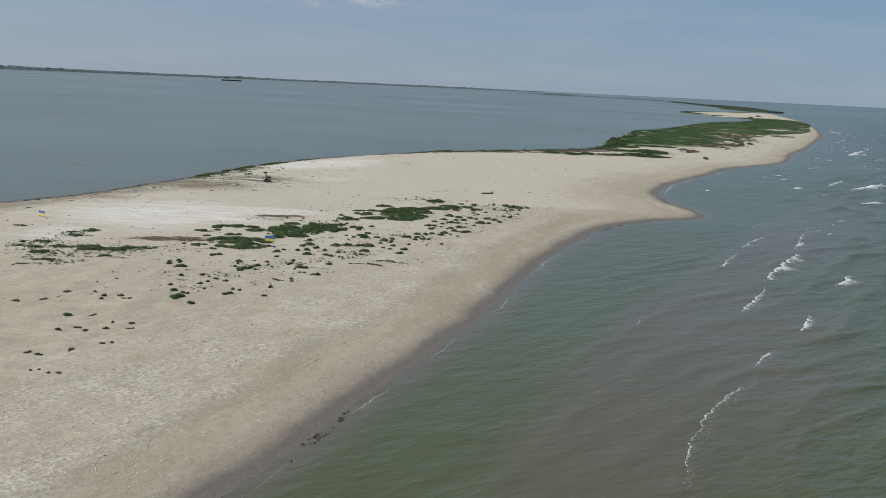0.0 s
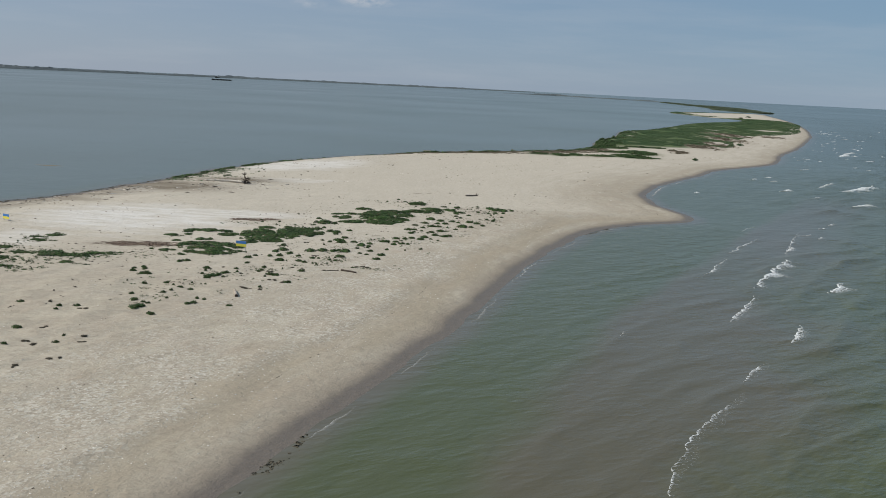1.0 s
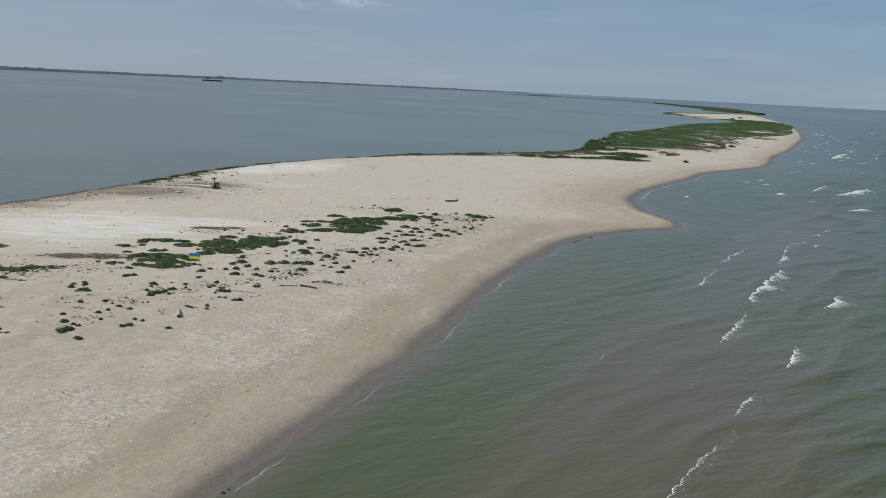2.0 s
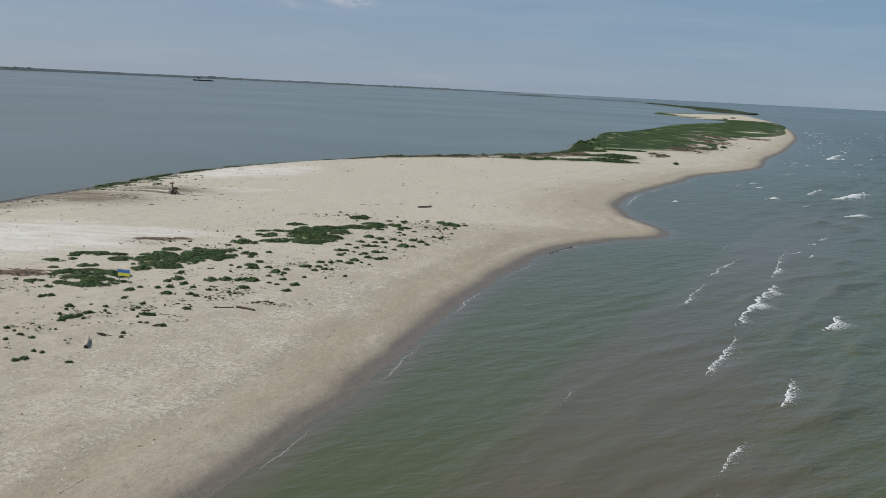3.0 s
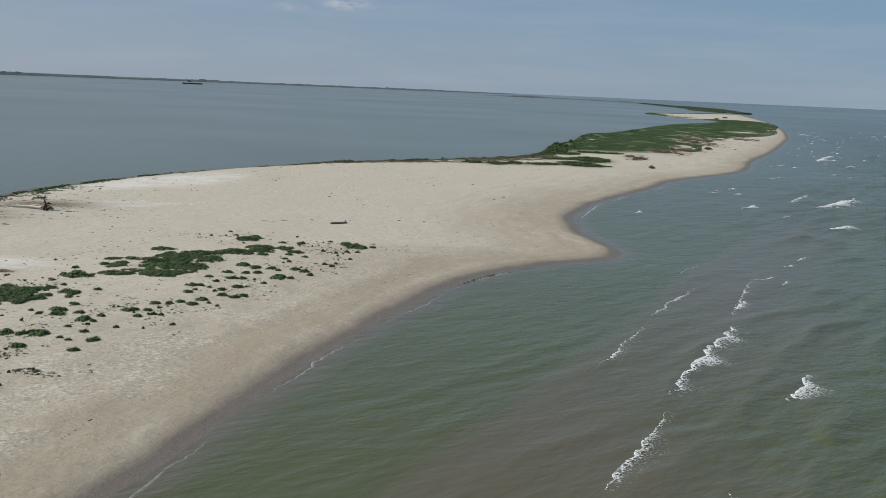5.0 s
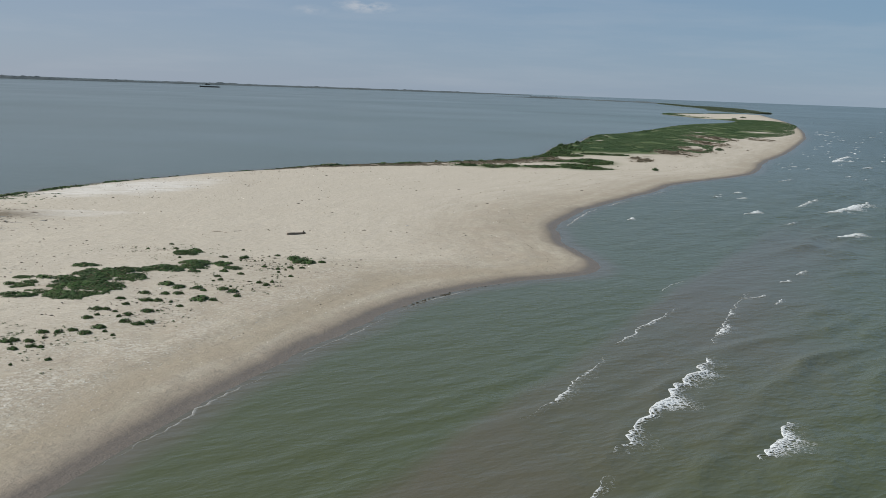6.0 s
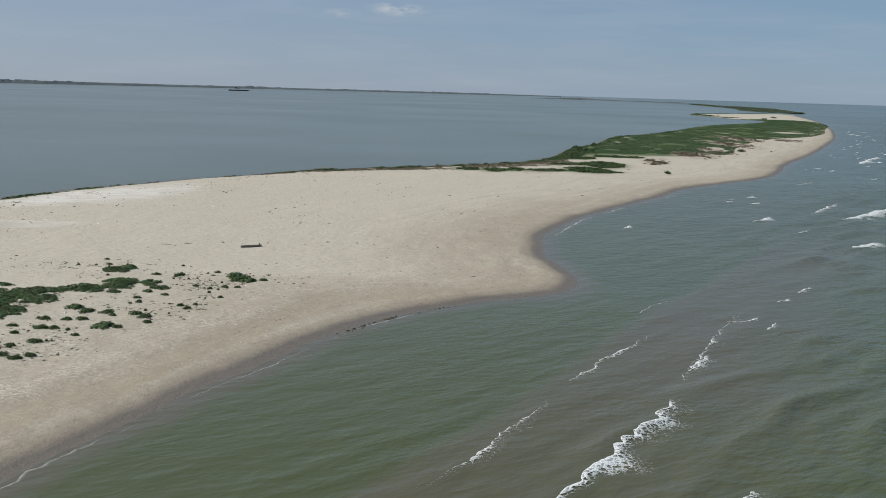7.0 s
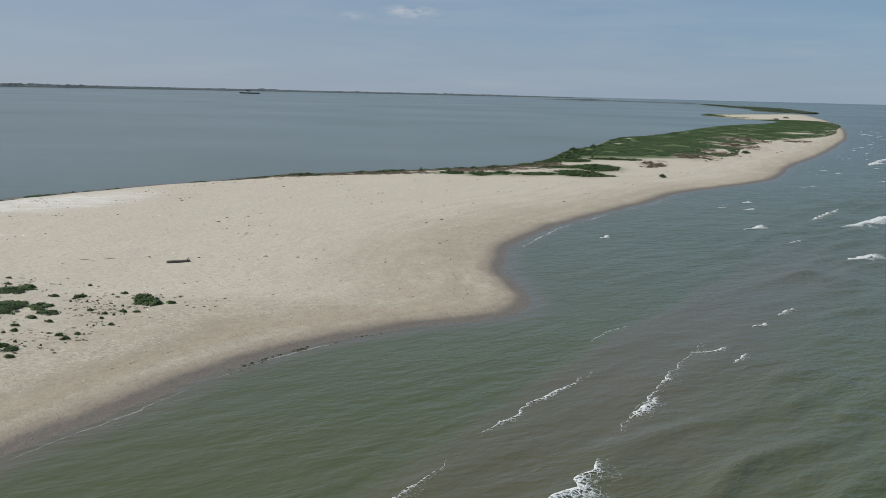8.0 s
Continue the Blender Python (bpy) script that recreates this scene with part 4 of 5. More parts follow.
TUFTS_BACK_MORE = [(-1.4, 194.8, 0.24, 0.42), (-0, 226.9, 0.8, 0.99), (-3.1, 226.1, 0.6, 0.4), (4.8, 229.5, 0.4, 0.46), (-10.3, 227.2, 1.01, 0.72), (-8.7, 230.1, 1.23, 1.07),
                   (7.7, 227.8, 0.9, 1.8), (9.2, 225.8, 1.38, 2.11), (10.9, 224, 1.17, 1.49), (12.7, 225, 0.59, 0.37), (8.9, 219.5, 0.57, 0.26), (10.6, 219.4, 0.47, 0.32),
                   (0, 211.1, 0.54, 0.26), (0.1, 214.6, 0.74, 0.33), (2.8, 213.3, 0.46, 0.28)]
for group in (TUFTS_NEAR, TUFTS_FRONT, TUFTS_SIGN, TUFTS_SIGN_MORE, TUFTS_MIDDLE, TUFTS_MIDDLE_MORE, TUFTS_RIGHT, TUFTS_RIGHT_MORE, TUFTS_BACK, TUFTS_BACK_MORE):
    for x, y, rx, ry in group:
        tuft(x, y, rx, ry, rw.randrange(6))
for x, y in [(-43, 91), (-42.2, 91.2), (-41, 93), (-43, 101), (-42, 100), (-38, 96), (-38, 104), (-37, 102), (-52, 113), (-48, 118), (-43, 107), (-43, 116), (-40, 86), (-38, 85),
             (-26.7, 130.8), (-25.8, 130.6), (-24.6, 136.9), (-23.5, 136.2), (-26.3, 142.2), (-18.8, 146), (-22, 146.3), (-25, 169.5), (-14.5, 150.2), (-13, 151), (-12, 150.2)]:
    for q in range(2):
        tuft(x + rw.uniform(-0.9, 0.9), y + rw.uniform(-0.5, 0.5), rw.uniform(0.18, 0.48), rw.uniform(0.15, 0.35), 6, "dark dry clump of weed lying on sand")
# where small sprouts stand thick: x, y, half width, half depth
SPROUTS = [(-31, 139, 9, 7), (-20, 153, 6, 5), (-9, 166, 5, 4), (-12, 176, 7, 4), (0, 190, 8, 6), (6, 208, 9, 8), (-12, 230, 14, 6), (-24, 205, 10, 6),
           (-37, 128, 7, 7), (-13.5, 150.5, 4, 2), (-26, 143, 5, 4), (-24, 165, 7, 6), (-52, 152, 9, 5), (-70, 150, 6, 6), (10, 226, 7, 6), (-36, 188, 14, 5), (-44, 166, 10, 9), (2, 221, 10, 5)]


def between(r):
    """A place among the cushions where small plants grow."""
    while True:
        cx, cy, rx, ry = SPROUTS[r.randrange(len(SPROUTS))]
        x, y = r.gauss(cx, rx * 0.55), r.gauss(cy, ry * 0.6)
        if float(shore_d(x, y)[0]) > 16 and float(fbm(x / 4, y / 4, 151)) > 0.5:
            return x, y


for i in range(110):
    x, y = between(rw)
    dry = rw.random() < 0.2
    w = 0.16 + 0.3 * rw.random() ** 2
    tuft(x, y, w, w * rw.uniform(0.5, 0.9), 6 if dry else rw.randrange(6), "dry brown tuft of dead plants on sand" if dry else "small dark green sprout of salt plants on sand")


def cover(name, n, pick, size, count, height, material, label, seed, leaf=0.3, up=0.9):
    """Plants that nobody could count: clumps scattered where pick(x, y) says."""
    r = np.random.default_rng(seed)
    x, y = pick(r, n)
    pos = np.stack([x, y, set_down(x, y) - 0.05], -1)
    vts, fcs = leaves(pos, r.uniform(size[0], size[1], len(x)), count, height, r, leaf, up)
    return tagged(part_np(name, vts, fcs, material), label, "vegetation", kind="stuff")


def isle_pick(r, n):
    y = 505 + (1400 - 505) * r.uniform(0, 1, n) ** 1.35
    x = lag_x(y) + 1.5 + (green_x(np.clip(y, 525, 1390)) + 6 - lag_x(y)) * r.uniform(0, 1, n)
    ok = (fbm(x / 9, y / 24, 161) > 0.35) & ((y > 545 + (x - 100) * 0.35) | (shore_d(x, y)[1] < 12))
    bare = np.minimum.reduce([((x - px) / rx) ** 2 + ((y - py) / ry) ** 2 for px, py, rx, ry in BROWN[:10] + GAPS])
    ok &= bare + (fbm(x / 6, y / 14, 165) - 0.5) * 2.2 > 0.7
    return x[ok], y[ok]


def edge_pick(r, n):
    """Darker shrubs along the lagoon side of the green."""
    y = 545 + 330 * r.uniform(0, 1, n) ** 1.2
    x = lag_x(y) + 2.5 + np.abs(r.normal(0, 1, n)) * 5
    ok = fbm(x / 4, y / 8, 168) > 0.52
    return x[ok], y[ok]


def rim_pick(r, n):
    """The strip of plants behind the lagoon shore."""
    y = r.uniform(262, 520, n)
    d = np.abs(r.normal(0, 1, n)) * 1.2 + 0.5
    x = lag_x(y) + d * np.where(y > 420, 3.8, 1.3)
    gap = (y > 335) & (y < 395) & (r.uniform(0, 1, n) > 0.12)
    ok = (fbm(x / 5, y / 9, 171) > 0.51) & ~gap
    return x[ok], y[ok]


def far_rim_pick(r, n):
    y = r.uniform(398, 600, n)
    x = lag_x(y) + 2 + np.abs(r.normal(0, 1, n)) * 4.5
    ok = fbm(x / 6, y / 8, 175) > 0.49
    return x[ok], y[ok]


def tongue_pick(r, n):
    x, y = r.uniform(26, 112, n), r.uniform(416, 585, n)
    inside = np.minimum.reduce([((x - px) / rx) ** 2 + ((y - py) / ry) ** 2 for px, py, rx, ry in TONGUE])
    ok = (inside + (fbm(x / 4, y / 6, 181) - 0.5) * 1.4 < 0.85) & (x > lag_x(y) + 1.5)
    return x[ok], y[ok]


def sprout_pick(r, n):
    q = random.Random(77)
    p = np.array([between(q) for _ in range(n // 3)])
    p = np.repeat(p, 3, 0) + r.normal(0, 1, (len(p) * 3, 2)) * (0.8, 0.5)
    return p[:, 0], p[:, 1]


def dry_sprout_pick(r, n):
    q = random.Random(78)
    p = np.array([between(q) for _ in range(n // 5)])
    p = np.repeat(p, 5, 0) + r.normal(0, 1, (len(p) * 5, 2)) * (1.1, 0.35)
    return p[:, 0], p[:, 1]


cover("sprouts", 1500, sprout_pick, (0.10, 0.26), 12, 0.7, LEAF, "tiny dark green sprouts dotted over the sand", 17, 0.3)
cover("dry_sprouts", 1300, dry_sprout_pick, (0.07, 0.24), 10, 0.5, DARKWEED, "dead brown sprouts and stalks dotted over the sand", 20, 0.3)
cover("island_plants", 76000, isle_pick, (0.28, 0.72), 8, 0.55, REED, "dense green reeds and bushes on the island", 11, 0.42, 1.6)
cover("edge_shrubs", 380, edge_pick, (0.5, 1.2), 14, 0.9, LEAF, "dark green shrubs along the lagoon side of the island", 31, 0.34)
cover("shore_plants", 5600, rim_pick, (0.24, 0.62), 12, 0.8, LEAF, "dark green plants along the lagoon shore", 12, 0.34)
cover("rim_plants", 2300, far_rim_pick, (0.5, 1.1), 12, 0.8, LEAF, "dark green bushes behind the lagoon shore", 18, 0.34)
def rim_dead_pick(r, n):
    y = r.uniform(392, 505, n)
    x = lag_x(y) + 1.0 + np.abs(r.normal(0, 1, n)) * 3.2 + r.uniform(0, 1, n) ** 1.5 * 26 * sstep(395, 425, y) * sstep(505, 470, y)
    ok = fbm(x / 5, y / 8, 177) > 0.36
    return x[ok], y[ok]


cover("rim_litter", 8500, rim_dead_pick, (0.25, 0.6), 10, 0.5, DEADREED, "dark brown dead weed along the lagoon shore", 19, 0.34)
cover("sand_plants", 22000, tongue_pick, (0.4, 0.85), 12, 0.7, LEAF, "low green salt plants on sand", 13, 0.34)


def dry_pick(r, n):
    p = np.array(BROWN)[r.integers(0, 10, n)]
    x, y = p[:, 0] + r.normal(0, 0.5, n) * p[:, 2], p[:, 1] + r.normal(0, 0.5, n) * p[:, 3]
    ok = (fbm(x / 5, y / 12, 191) > 0.46) & (shore_d(x, y)[0] > 8)
    return x[ok], y[ok]


def dry_near_pick(r, n):
    a, d = r.uniform(0, 2 * np.pi, n), np.sqrt(r.uniform(0, 1, n))
    which = r.uniform(0, 1, n) < 0.65
    x = np.where(which, -51 + np.cos(a) * d * 8, -40 + np.cos(a) * d * 5)
    y = np.where(which, 160 + np.sin(a) * d * 2.6 + np.cos(a) * d * 1.5, 192.5 + np.sin(a) * d * 2.0 + np.cos(a) * d * 0.8)
    ok = d + (fbm(x / 2.2, y / 0.8, 203) - 0.5) * 1.8 < 0.85
    return x[ok], y[ok]


def salt_pick(r, n):
    """Streaks of small plants on the white crust."""
    x, y = r.uniform(-82, -46, n), r.uniform(128, 172, n)
    near = np.maximum.reduce([np.exp(-(((x - px) / (rx + 2.2)) ** 2 + ((y - py) / (ry + 1.6)) ** 2)) for px, py, rx, ry in MAT_SALT])
    ok = (near + (fbm(x / 2.5, y / 0.9, 193) - 0.5) * 1.7 > 0.62)
    return x[ok], y[ok]


def yellow_pick(r, n):
    """Sparse yellowish plants on the mud behind the dead tree."""
    y = r.uniform(255, 300, n)
    x = lag_x(y) + 2 + np.abs(r.normal(0, 1, n)) * 7
    ok = fbm(x / 4, y / 3, 197) > 0.54
    return x[ok], y[ok]


def lagoon_weed_pick(r, n):
    """A thin dark line of weed along the lagoon's edge."""
    y = r.uniform(120, 268, n)
    x = lag_x(y) + np.abs(r.normal(0.4, 0.7, n))
    ok = fbm(x / 3, y / 4, 199) > 0.42
    return x[ok], y[ok]


def weed_pick(r, n):
    """Dark weed washed up right at the waterline."""
    y = np.where(r.uniform(0, 1, n) < 0.55, r.normal(78, 3.0, n), r.normal(209, 3.5, n))
    x = sea_x(y) + r.normal(0.75, 0.35, n)
    ok = fbm(x / 1.5, y / 2.5, 195) > 0.44
    return x[ok], y[ok]


cover("salt_sprouts", 5200, salt_pick, (0.10, 0.32), 12, 0.7, LEAF, "streaks of small dark green plants on white crust", 35, 0.3)
cover("yellow_plants", 900, yellow_pick, (0.18, 0.42), 12, 0.6, REED, "sparse yellowish green plants on mud", 33, 0.34)
cover("lagoon_weed", 1400, lagoon_weed_pick, (0.08, 0.26), 8, 0.6, DARKWEED, "dark line of weed along the lagoon edge", 34, 0.4)
cover("beach_weed", 900, weed_pick, (0.12, 0.30), 10, 0.6, DARKWEED, "dark wet weed washed up at the waterline", 25, 0.4)
cover("dead_plants", 5200, dry_pick, (0.4, 0.9), 8, 0.6, DEADREED, "brown dead stalks on the edge of the green", 14, 0.4)
cover("dead_stalks", 1500, dry_near_pick, (0.15, 0.45), 14, 0.35, DRY, "low brown heap of dead plant stalks on sand", 15, 0.2)


def bar_pick(r, n):
    y = r.uniform(1440, 1940, n)
    x = lag_x(y) + 3 + np.abs(r.normal(0, 9, n))
    ok = (x < sea_x(y) - 12) & (fbm(x / 20, y / 40, 201) > 0.42)
    return x[ok], y[ok]


cover("bar_plants", 1500, bar_pick, (0.8, 1.6), 8, 0.8, REED, "green plants on the far sand bar", 16, 0.42)


# ---- bushes ----
def bush(x, y, w, h, seed, label):
    r = np.random.default_rng(seed)
    base = new("bush")
    base.location = (x, y, float(set_down(x, y)) - 0.05)
    bm = bmesh.new()
    for i in range(7):
        a, t = r.uniform(0, 6.28), r.uniform(0.25, 0.6)
        e = Vector((math.cos(a) * w * t * 0.6, math.sin(a) * w * t * 0.6, h * r.uniform(0.55, 0.9)))
        tube(bm, [(0, 0, 0), e * 0.5 + Vector((0, 0, h * 0.08)), e], [0.05 * h, 0.03 * h, 0.012 * h], 5)
    part("stems", bm, DARKWOOD, base)
    k = 34
    a, d = r.uniform(0, 6.28, k), np.sqrt(r.uniform(0, 1, k))
    pos = np.stack([np.cos(a) * d * w * 0.42, np.sin(a) * d * w * 0.42, h * (0.02 + 0.66 * r.uniform(0, 1, k) * (1 - 0.6 * d))], -1)
    vts, fcs = leaves(pos, r.uniform(0.16, 0.3, k) * min(w, h * 1.3), 22, 0.9, r, 0.26)
    part_np("crown", vts, fcs, REED, base)
    return tagged(base, label, "bush", "bushes")


bush(82.4, 584, 3.2, 2.6, 1, "rounded dark green bush on the lagoon shore")
bush(95.6, 626, 2.4, 1.9, 2, "rounded dark green bush on the lagoon shore")
bush(104.8, 438, 2.6, 1.6, 3, "small olive bush alone on bare sand")
bush(169, 596, 4.2, 2.1, 4, "olive bush at the edge of the sand")
bush(394, 1400, 8, 3.0, 5, "dark green bush on the far sand bar")
bush(436, 1508, 9, 3.2, 6, "dark green bush on the far sand bar")
bush(352, 1640, 9, 3.2, 7, "dark green bush at the tip of the far bar")
bush(-70, 283, 3.4, 0.9, 8, "low yellowish bush beside the lagoon")
bush(-66, 272, 3.0, 0.8, 9, "low yellowish bush beside the lagoon")


# ---- driftwood ----
def log_thing(name, ends, radius, material, label, seed, stub=0.0, bow=0.1, end_mat=None):
    (ax, ay), (bx, by) = ends
    r = random.Random(seed)
    cx, cy = (ax + bx) / 2, (ay + by) / 2
    root = new(name)
    z0 = float(set_down(cx, cy))
    root.location = (cx, cy, z0)
    pts, rad = [], []
    for i in range(9):
        t = i / 8
        x, y = ax + (bx - ax) * t, ay + (by - ay) * t
        pts.append((x - cx + r.uniform(-1, 1) * bow * 0.4, y - cy + math.sin(t * 3.1) * bow, float(set_down(x, y)) - z0 + radius * 0.7))
        rad.append(radius * (1.1 - 0.35 * t) * r.uniform(0.93, 1.07))
    part("trunk", tube(bmesh.new(), pts, rad, 10, 0.14, seed), material, root, smooth=True)
    if stub:
        p = Vector(pts[-2])
        part("branch", tube(bmesh.new(), [p, p + Vector((0.1, 0.05, stub * 0.6)), p + Vector((0.22, 0.0, stub))], [radius * 0.5, radius * 0.4, radius * 0.2], 6), material, root)
    if end_mat:
        p, q = Vector(pts[0]), Vector(pts[1])
        d = (q - p).normalized()
        # end disc in a darker tone than the trunk
        part("cut_end", tube(bmesh.new(), [p - d * 0.02, p + d * 0.03], [rad[0] * 0.92, rad[0] * 0.92], 10), end_mat, root, "dark cut end")
    return tagged(root, label, "log")


log_thing("driftwood_log", [(-16.2, 146.5), (-13.8, 145.5)], 0.15, DARKWOOD, "dark brown driftwood log lying on sand", 1, bow=0.12)
log_thing("driftwood_branch", [(-18.4, 146.0), (-16.6, 146.3)], 0.07, DARKWOOD, "thin crooked driftwood branch lying on sand", 2, 0.35, 0.25)
log_thing("cut_log", [(-27.0, 125.9), (-28.1, 129.2)], 0.21, WOOD, "pale weathered cut log half sunk in sand", 3, end_mat=ENDWOOD)
log_thing("driftwood_log", [(1.9, 252.0), (4.9, 253.9)], 0.24, GREYWOOD, "grey driftwood log with a short stub", 4, 0.55, 0.08)
log_thing("driftwood_branch", [(-22.6, 157.6), (-21.4, 158.0)], 0.05, DARKWOOD, "thin crooked driftwood branch lying on sand", 6, 0.0, 0.2)
log_thing("driftwood_branch", [(-27.9, 131.3), (-26.2, 130.9)], 0.06, DARKWOOD, "thin curved driftwood branch lying on sand", 7, 0.0, 0.3)
log_thing("driftwood_branch", [(-12, 252), (-9, 251)], 0.06, WOOD, "thin grey branch lying flat on sand", 8, 0.0, 0.3)
log_thing("driftwood_branch", [(-8.2, 252.6), (-7, 253.8)], 0.05, WOOD, "thin grey branch lying flat on sand", 9, 0.0, 0.2)


def dead_tree():
    """An uprooted tree on the lagoon beach: pale trunk flat on the sand, dark root plate standing."""
    root = new("dead_tree")
    x0, y0 = -56.5, 254.0
    z0 = float(set_down(x0, y0))
    root.location = (x0, y0, z0)
    r = random.Random(12)
    pts = [(-t * 11.5, t * 2.4 + math.sin(t * 5) * 0.25, 0.28 + 0.12 * math.sin(t * 4)) for t in [i / 9 for i in range(10)]]
    part("trunk", tube(bmesh.new(), pts, [0.34 - 0.026 * i for i in range(10)], 9, 0.08, 3), BLEACHED, root, "pale bleached trunk", True)
    # the stump leans upright with its broken limbs
    stem = [(0, 0, -0.1), (-0.15, 0.05, 0.6), (0.0, 0.0, 1.2), (-0.2, 0.05, 1.8), (-0.35, 0, 2.4)]
    part("stump", tube(bmesh.new(), stem, [0.55, 0.34, 0.24, 0.15, 0.06], 9, 0.15, 5), DARKWOOD, root, "dark broken stump", True)
    for i in range(24):
        q = r.randrange(1, 5)
        p = Vector(stem[q])
        a, h = r.uniform(0, 6.28), r.uniform(0.6, 1.7)
        e = p + Vector((math.cos(a) * h * 0.9, math.sin(a) * h * 0.9, h * r.uniform(-0.5, 0.7)))
        part("limb", tube(bmesh.new(), [p, (p + e) / 2 + Vector((r.uniform(-0.15, 0.15), r.uniform(-0.15, 0.15), 0.1)), e], [0.13, 0.09, 0.03], 6), DARKWOOD, root)
    for i in range(12):
        a, d = r.uniform(0, 6.28), r.uniform(0.8, 2.1)
        e = Vector((math.cos(a) * d + 0.3, math.sin(a) * d, r.uniform(0.05, 0.7)))
        part("root_limb", tube(bmesh.new(), [(0, 0, 0.1), e * 0.5 + Vector((0, 0, r.uniform(0.1, 0.35))), e], [0.12, 0.08, 0.03], 6), DARKWOOD, root)
    for i in range(4):
        t = 0.3 + 0.2 * i
        p = Vector((-t * 11.5, t * 2.4, 0.3))
        part("branch", tube(bmesh.new(), [p, p + Vector((-0.8, 0.7 - 0.5 * i, 0.25)), p + Vector((-2.0, 1.0 - 0.7 * i, 0.15))], [0.11, 0.08, 0.03], 6), BLEACHED, root)
    return tagged(root, "uprooted dead tree, bleached trunk lying on lagoon beach", "dead tree")


dead_tree()


# ---- sign boards ----
def sign_board(x, y, yaw, sunk, label):
    root = new("sign_board")
    root.matrix_world = pose(x, y, float(set_down(x, y)) - sunk, 0, 0, yaw)
    for s in (-0.72, 0.72):
        part("post", tube(bmesh.new(), [(s, 0.04, -0.3), (s, 0.04, 2.05)], [0.045, 0.045], 10), STEEL, root, smooth=True)
    panel = part("panel", box(bmesh.new(), 0, 0.0, 1.58, 1.8, 0.03, 0.90, 0.008), STEEL, root)
    part("blue_field", box(bmesh.new(), 0, -0.022, 1.805, 1.78, 0.012, 0.435), BLUE, panel, "blue painted upper half")
    part("yellow_field", box(bmesh.new(), 0, -0.022, 1.355, 1.78, 0.012, 0.435), YELLOW, panel, "yellow painted lower half")
    return tagged(root, label, "sign", "sign boards")


sign_board(-33.9, 156.6, -14, 0.1, "blue and yellow sign board on two posts")
sign_board(-81.8, 175.6, -30, 0.85, "blue and yellow sign board sunk low in sand")


# ---- litter on the sand ----
def scatter(name, n, pick, size, material, label, seed, category, slim=0.6):
    r = np.random.default_rng(seed)
    x, y = pick(r, n)
    k = len(x)
    pos = np.stack([x, y, set_down(x, y)], -1)
    a, s = r.uniform(0, 6.28, k), r.uniform(size[0], size[1], k) * (0.5 + r.uniform(0, 1, k) ** 3)
    lng = r.uniform(0.5, 1.0, k)
    u = np.stack([np.cos(a), np.sin(a), np.zeros(k)], -1) * s[:, None]
    w = np.stack([-np.sin(a), np.cos(a), np.zeros(k)], -1) * (s * lng * slim)[:, None]
    up = np.zeros((k, 3))
    up[:, 2] = s * 0.75 * slim
    v = np.stack([pos - u, pos + w, pos + u, pos - w, pos + up], 1).reshape(-1, 3)
    f = np.array([[0, 3, 4], [3, 2, 4], [2, 1, 4], [1, 0, 4]])
    f = (np.arange(k)[:, None, None] * 5 + f[None]).reshape(-1, 3)
    return tagged(part_np(name, v, f, material), label, category, kind="stuff")


def shell_pick(r, n):
    y = 62 + r.uniform(0, 1, n) ** 1.2 * 150
    x = sea_x(y) - 4 - r.gamma(2.2, 8, n)
    ok = (fbm(x / 7, y / 7, 211) > 0.40)
    return x[ok], y[ok]


def wrack_pick(r, n):
    y = r.uniform(62, 330, n)
    line = np.where(r.uniform(0, 1, n) < 0.5, 9 + 3 * (fbm(y / 20, y * 0, 221) - 0.5), r.gamma(2, 16, n) + 5)
    x = sea_x(y) - line
    ok = (x > lag_x(y) + 3) & (fbm(x / 5, y / 5, 231) > 0.5)
    return x[ok], y[ok]


def back_pick(r, n):
    y = r.uniform(150, 440, n)
    x = lag_x(y) + 2 + r.gamma(1.4, 12, n)
    ok = (x < sea_x(y) - 18) & (fbm(x / 8, y / 5, 241) > 0.52)
    return x[ok], y[ok]


def veg_pick(r, n):
    x, y = r.uniform(-70, 20, n), r.uniform(108, 245, n)
    ok = (np.abs(x + 0.62 * (235 - y) - 6 + 4) < 26) & (fbm(x / 6, y / 6, 251) > 0.5) & (shore_d(x, y)[0] > 14)
    return x[ok], y[ok]


def stick_pick(r, n):
    """Where sticks and weed wash up: round the dead tree and behind the lagoon shore."""
    by_tree = r.uniform(0, 1, n) < 0.5
    y = np.where(by_tree, r.normal(252, 9, n), r.uniform(175, 300, n))
    x = np.where(by_tree, -62 + r.normal(0, 9, n), lag_x(y) + 1.5 + r.gamma(1.5, 3.0, n))
    ok = (x > lag_x(y) + 1) & (fbm(x / 6, y / 4, 261) > 0.42)
    return x[ok], y[ok]


scatter("pale_sticks", 420, stick_pick, (0.4, 1.5), BLEACHED, "bleached sticks washed up behind the lagoon shore", 26, "driftwood", 0.09)
scatter("dark_sticks", 700, stick_pick, (0.25, 0.9), DARKWOOD, "dark sticks and weed washed up on mud", 27, "driftwood", 0.22)
def flat_pick(r, n):
    """Bits that lie here and there on the open sand."""
    y = 200 + 270 * r.uniform(0, 1, n)
    x = lag_x(y) + 6 + (sea_x(y) - 16 - lag_x(y)) * r.uniform(0, 1, n)
    ok = (x < sea_x(y) - 12) & (fbm(x / 9, y / 6, 271) > 0.54)
    return x[ok], y[ok]


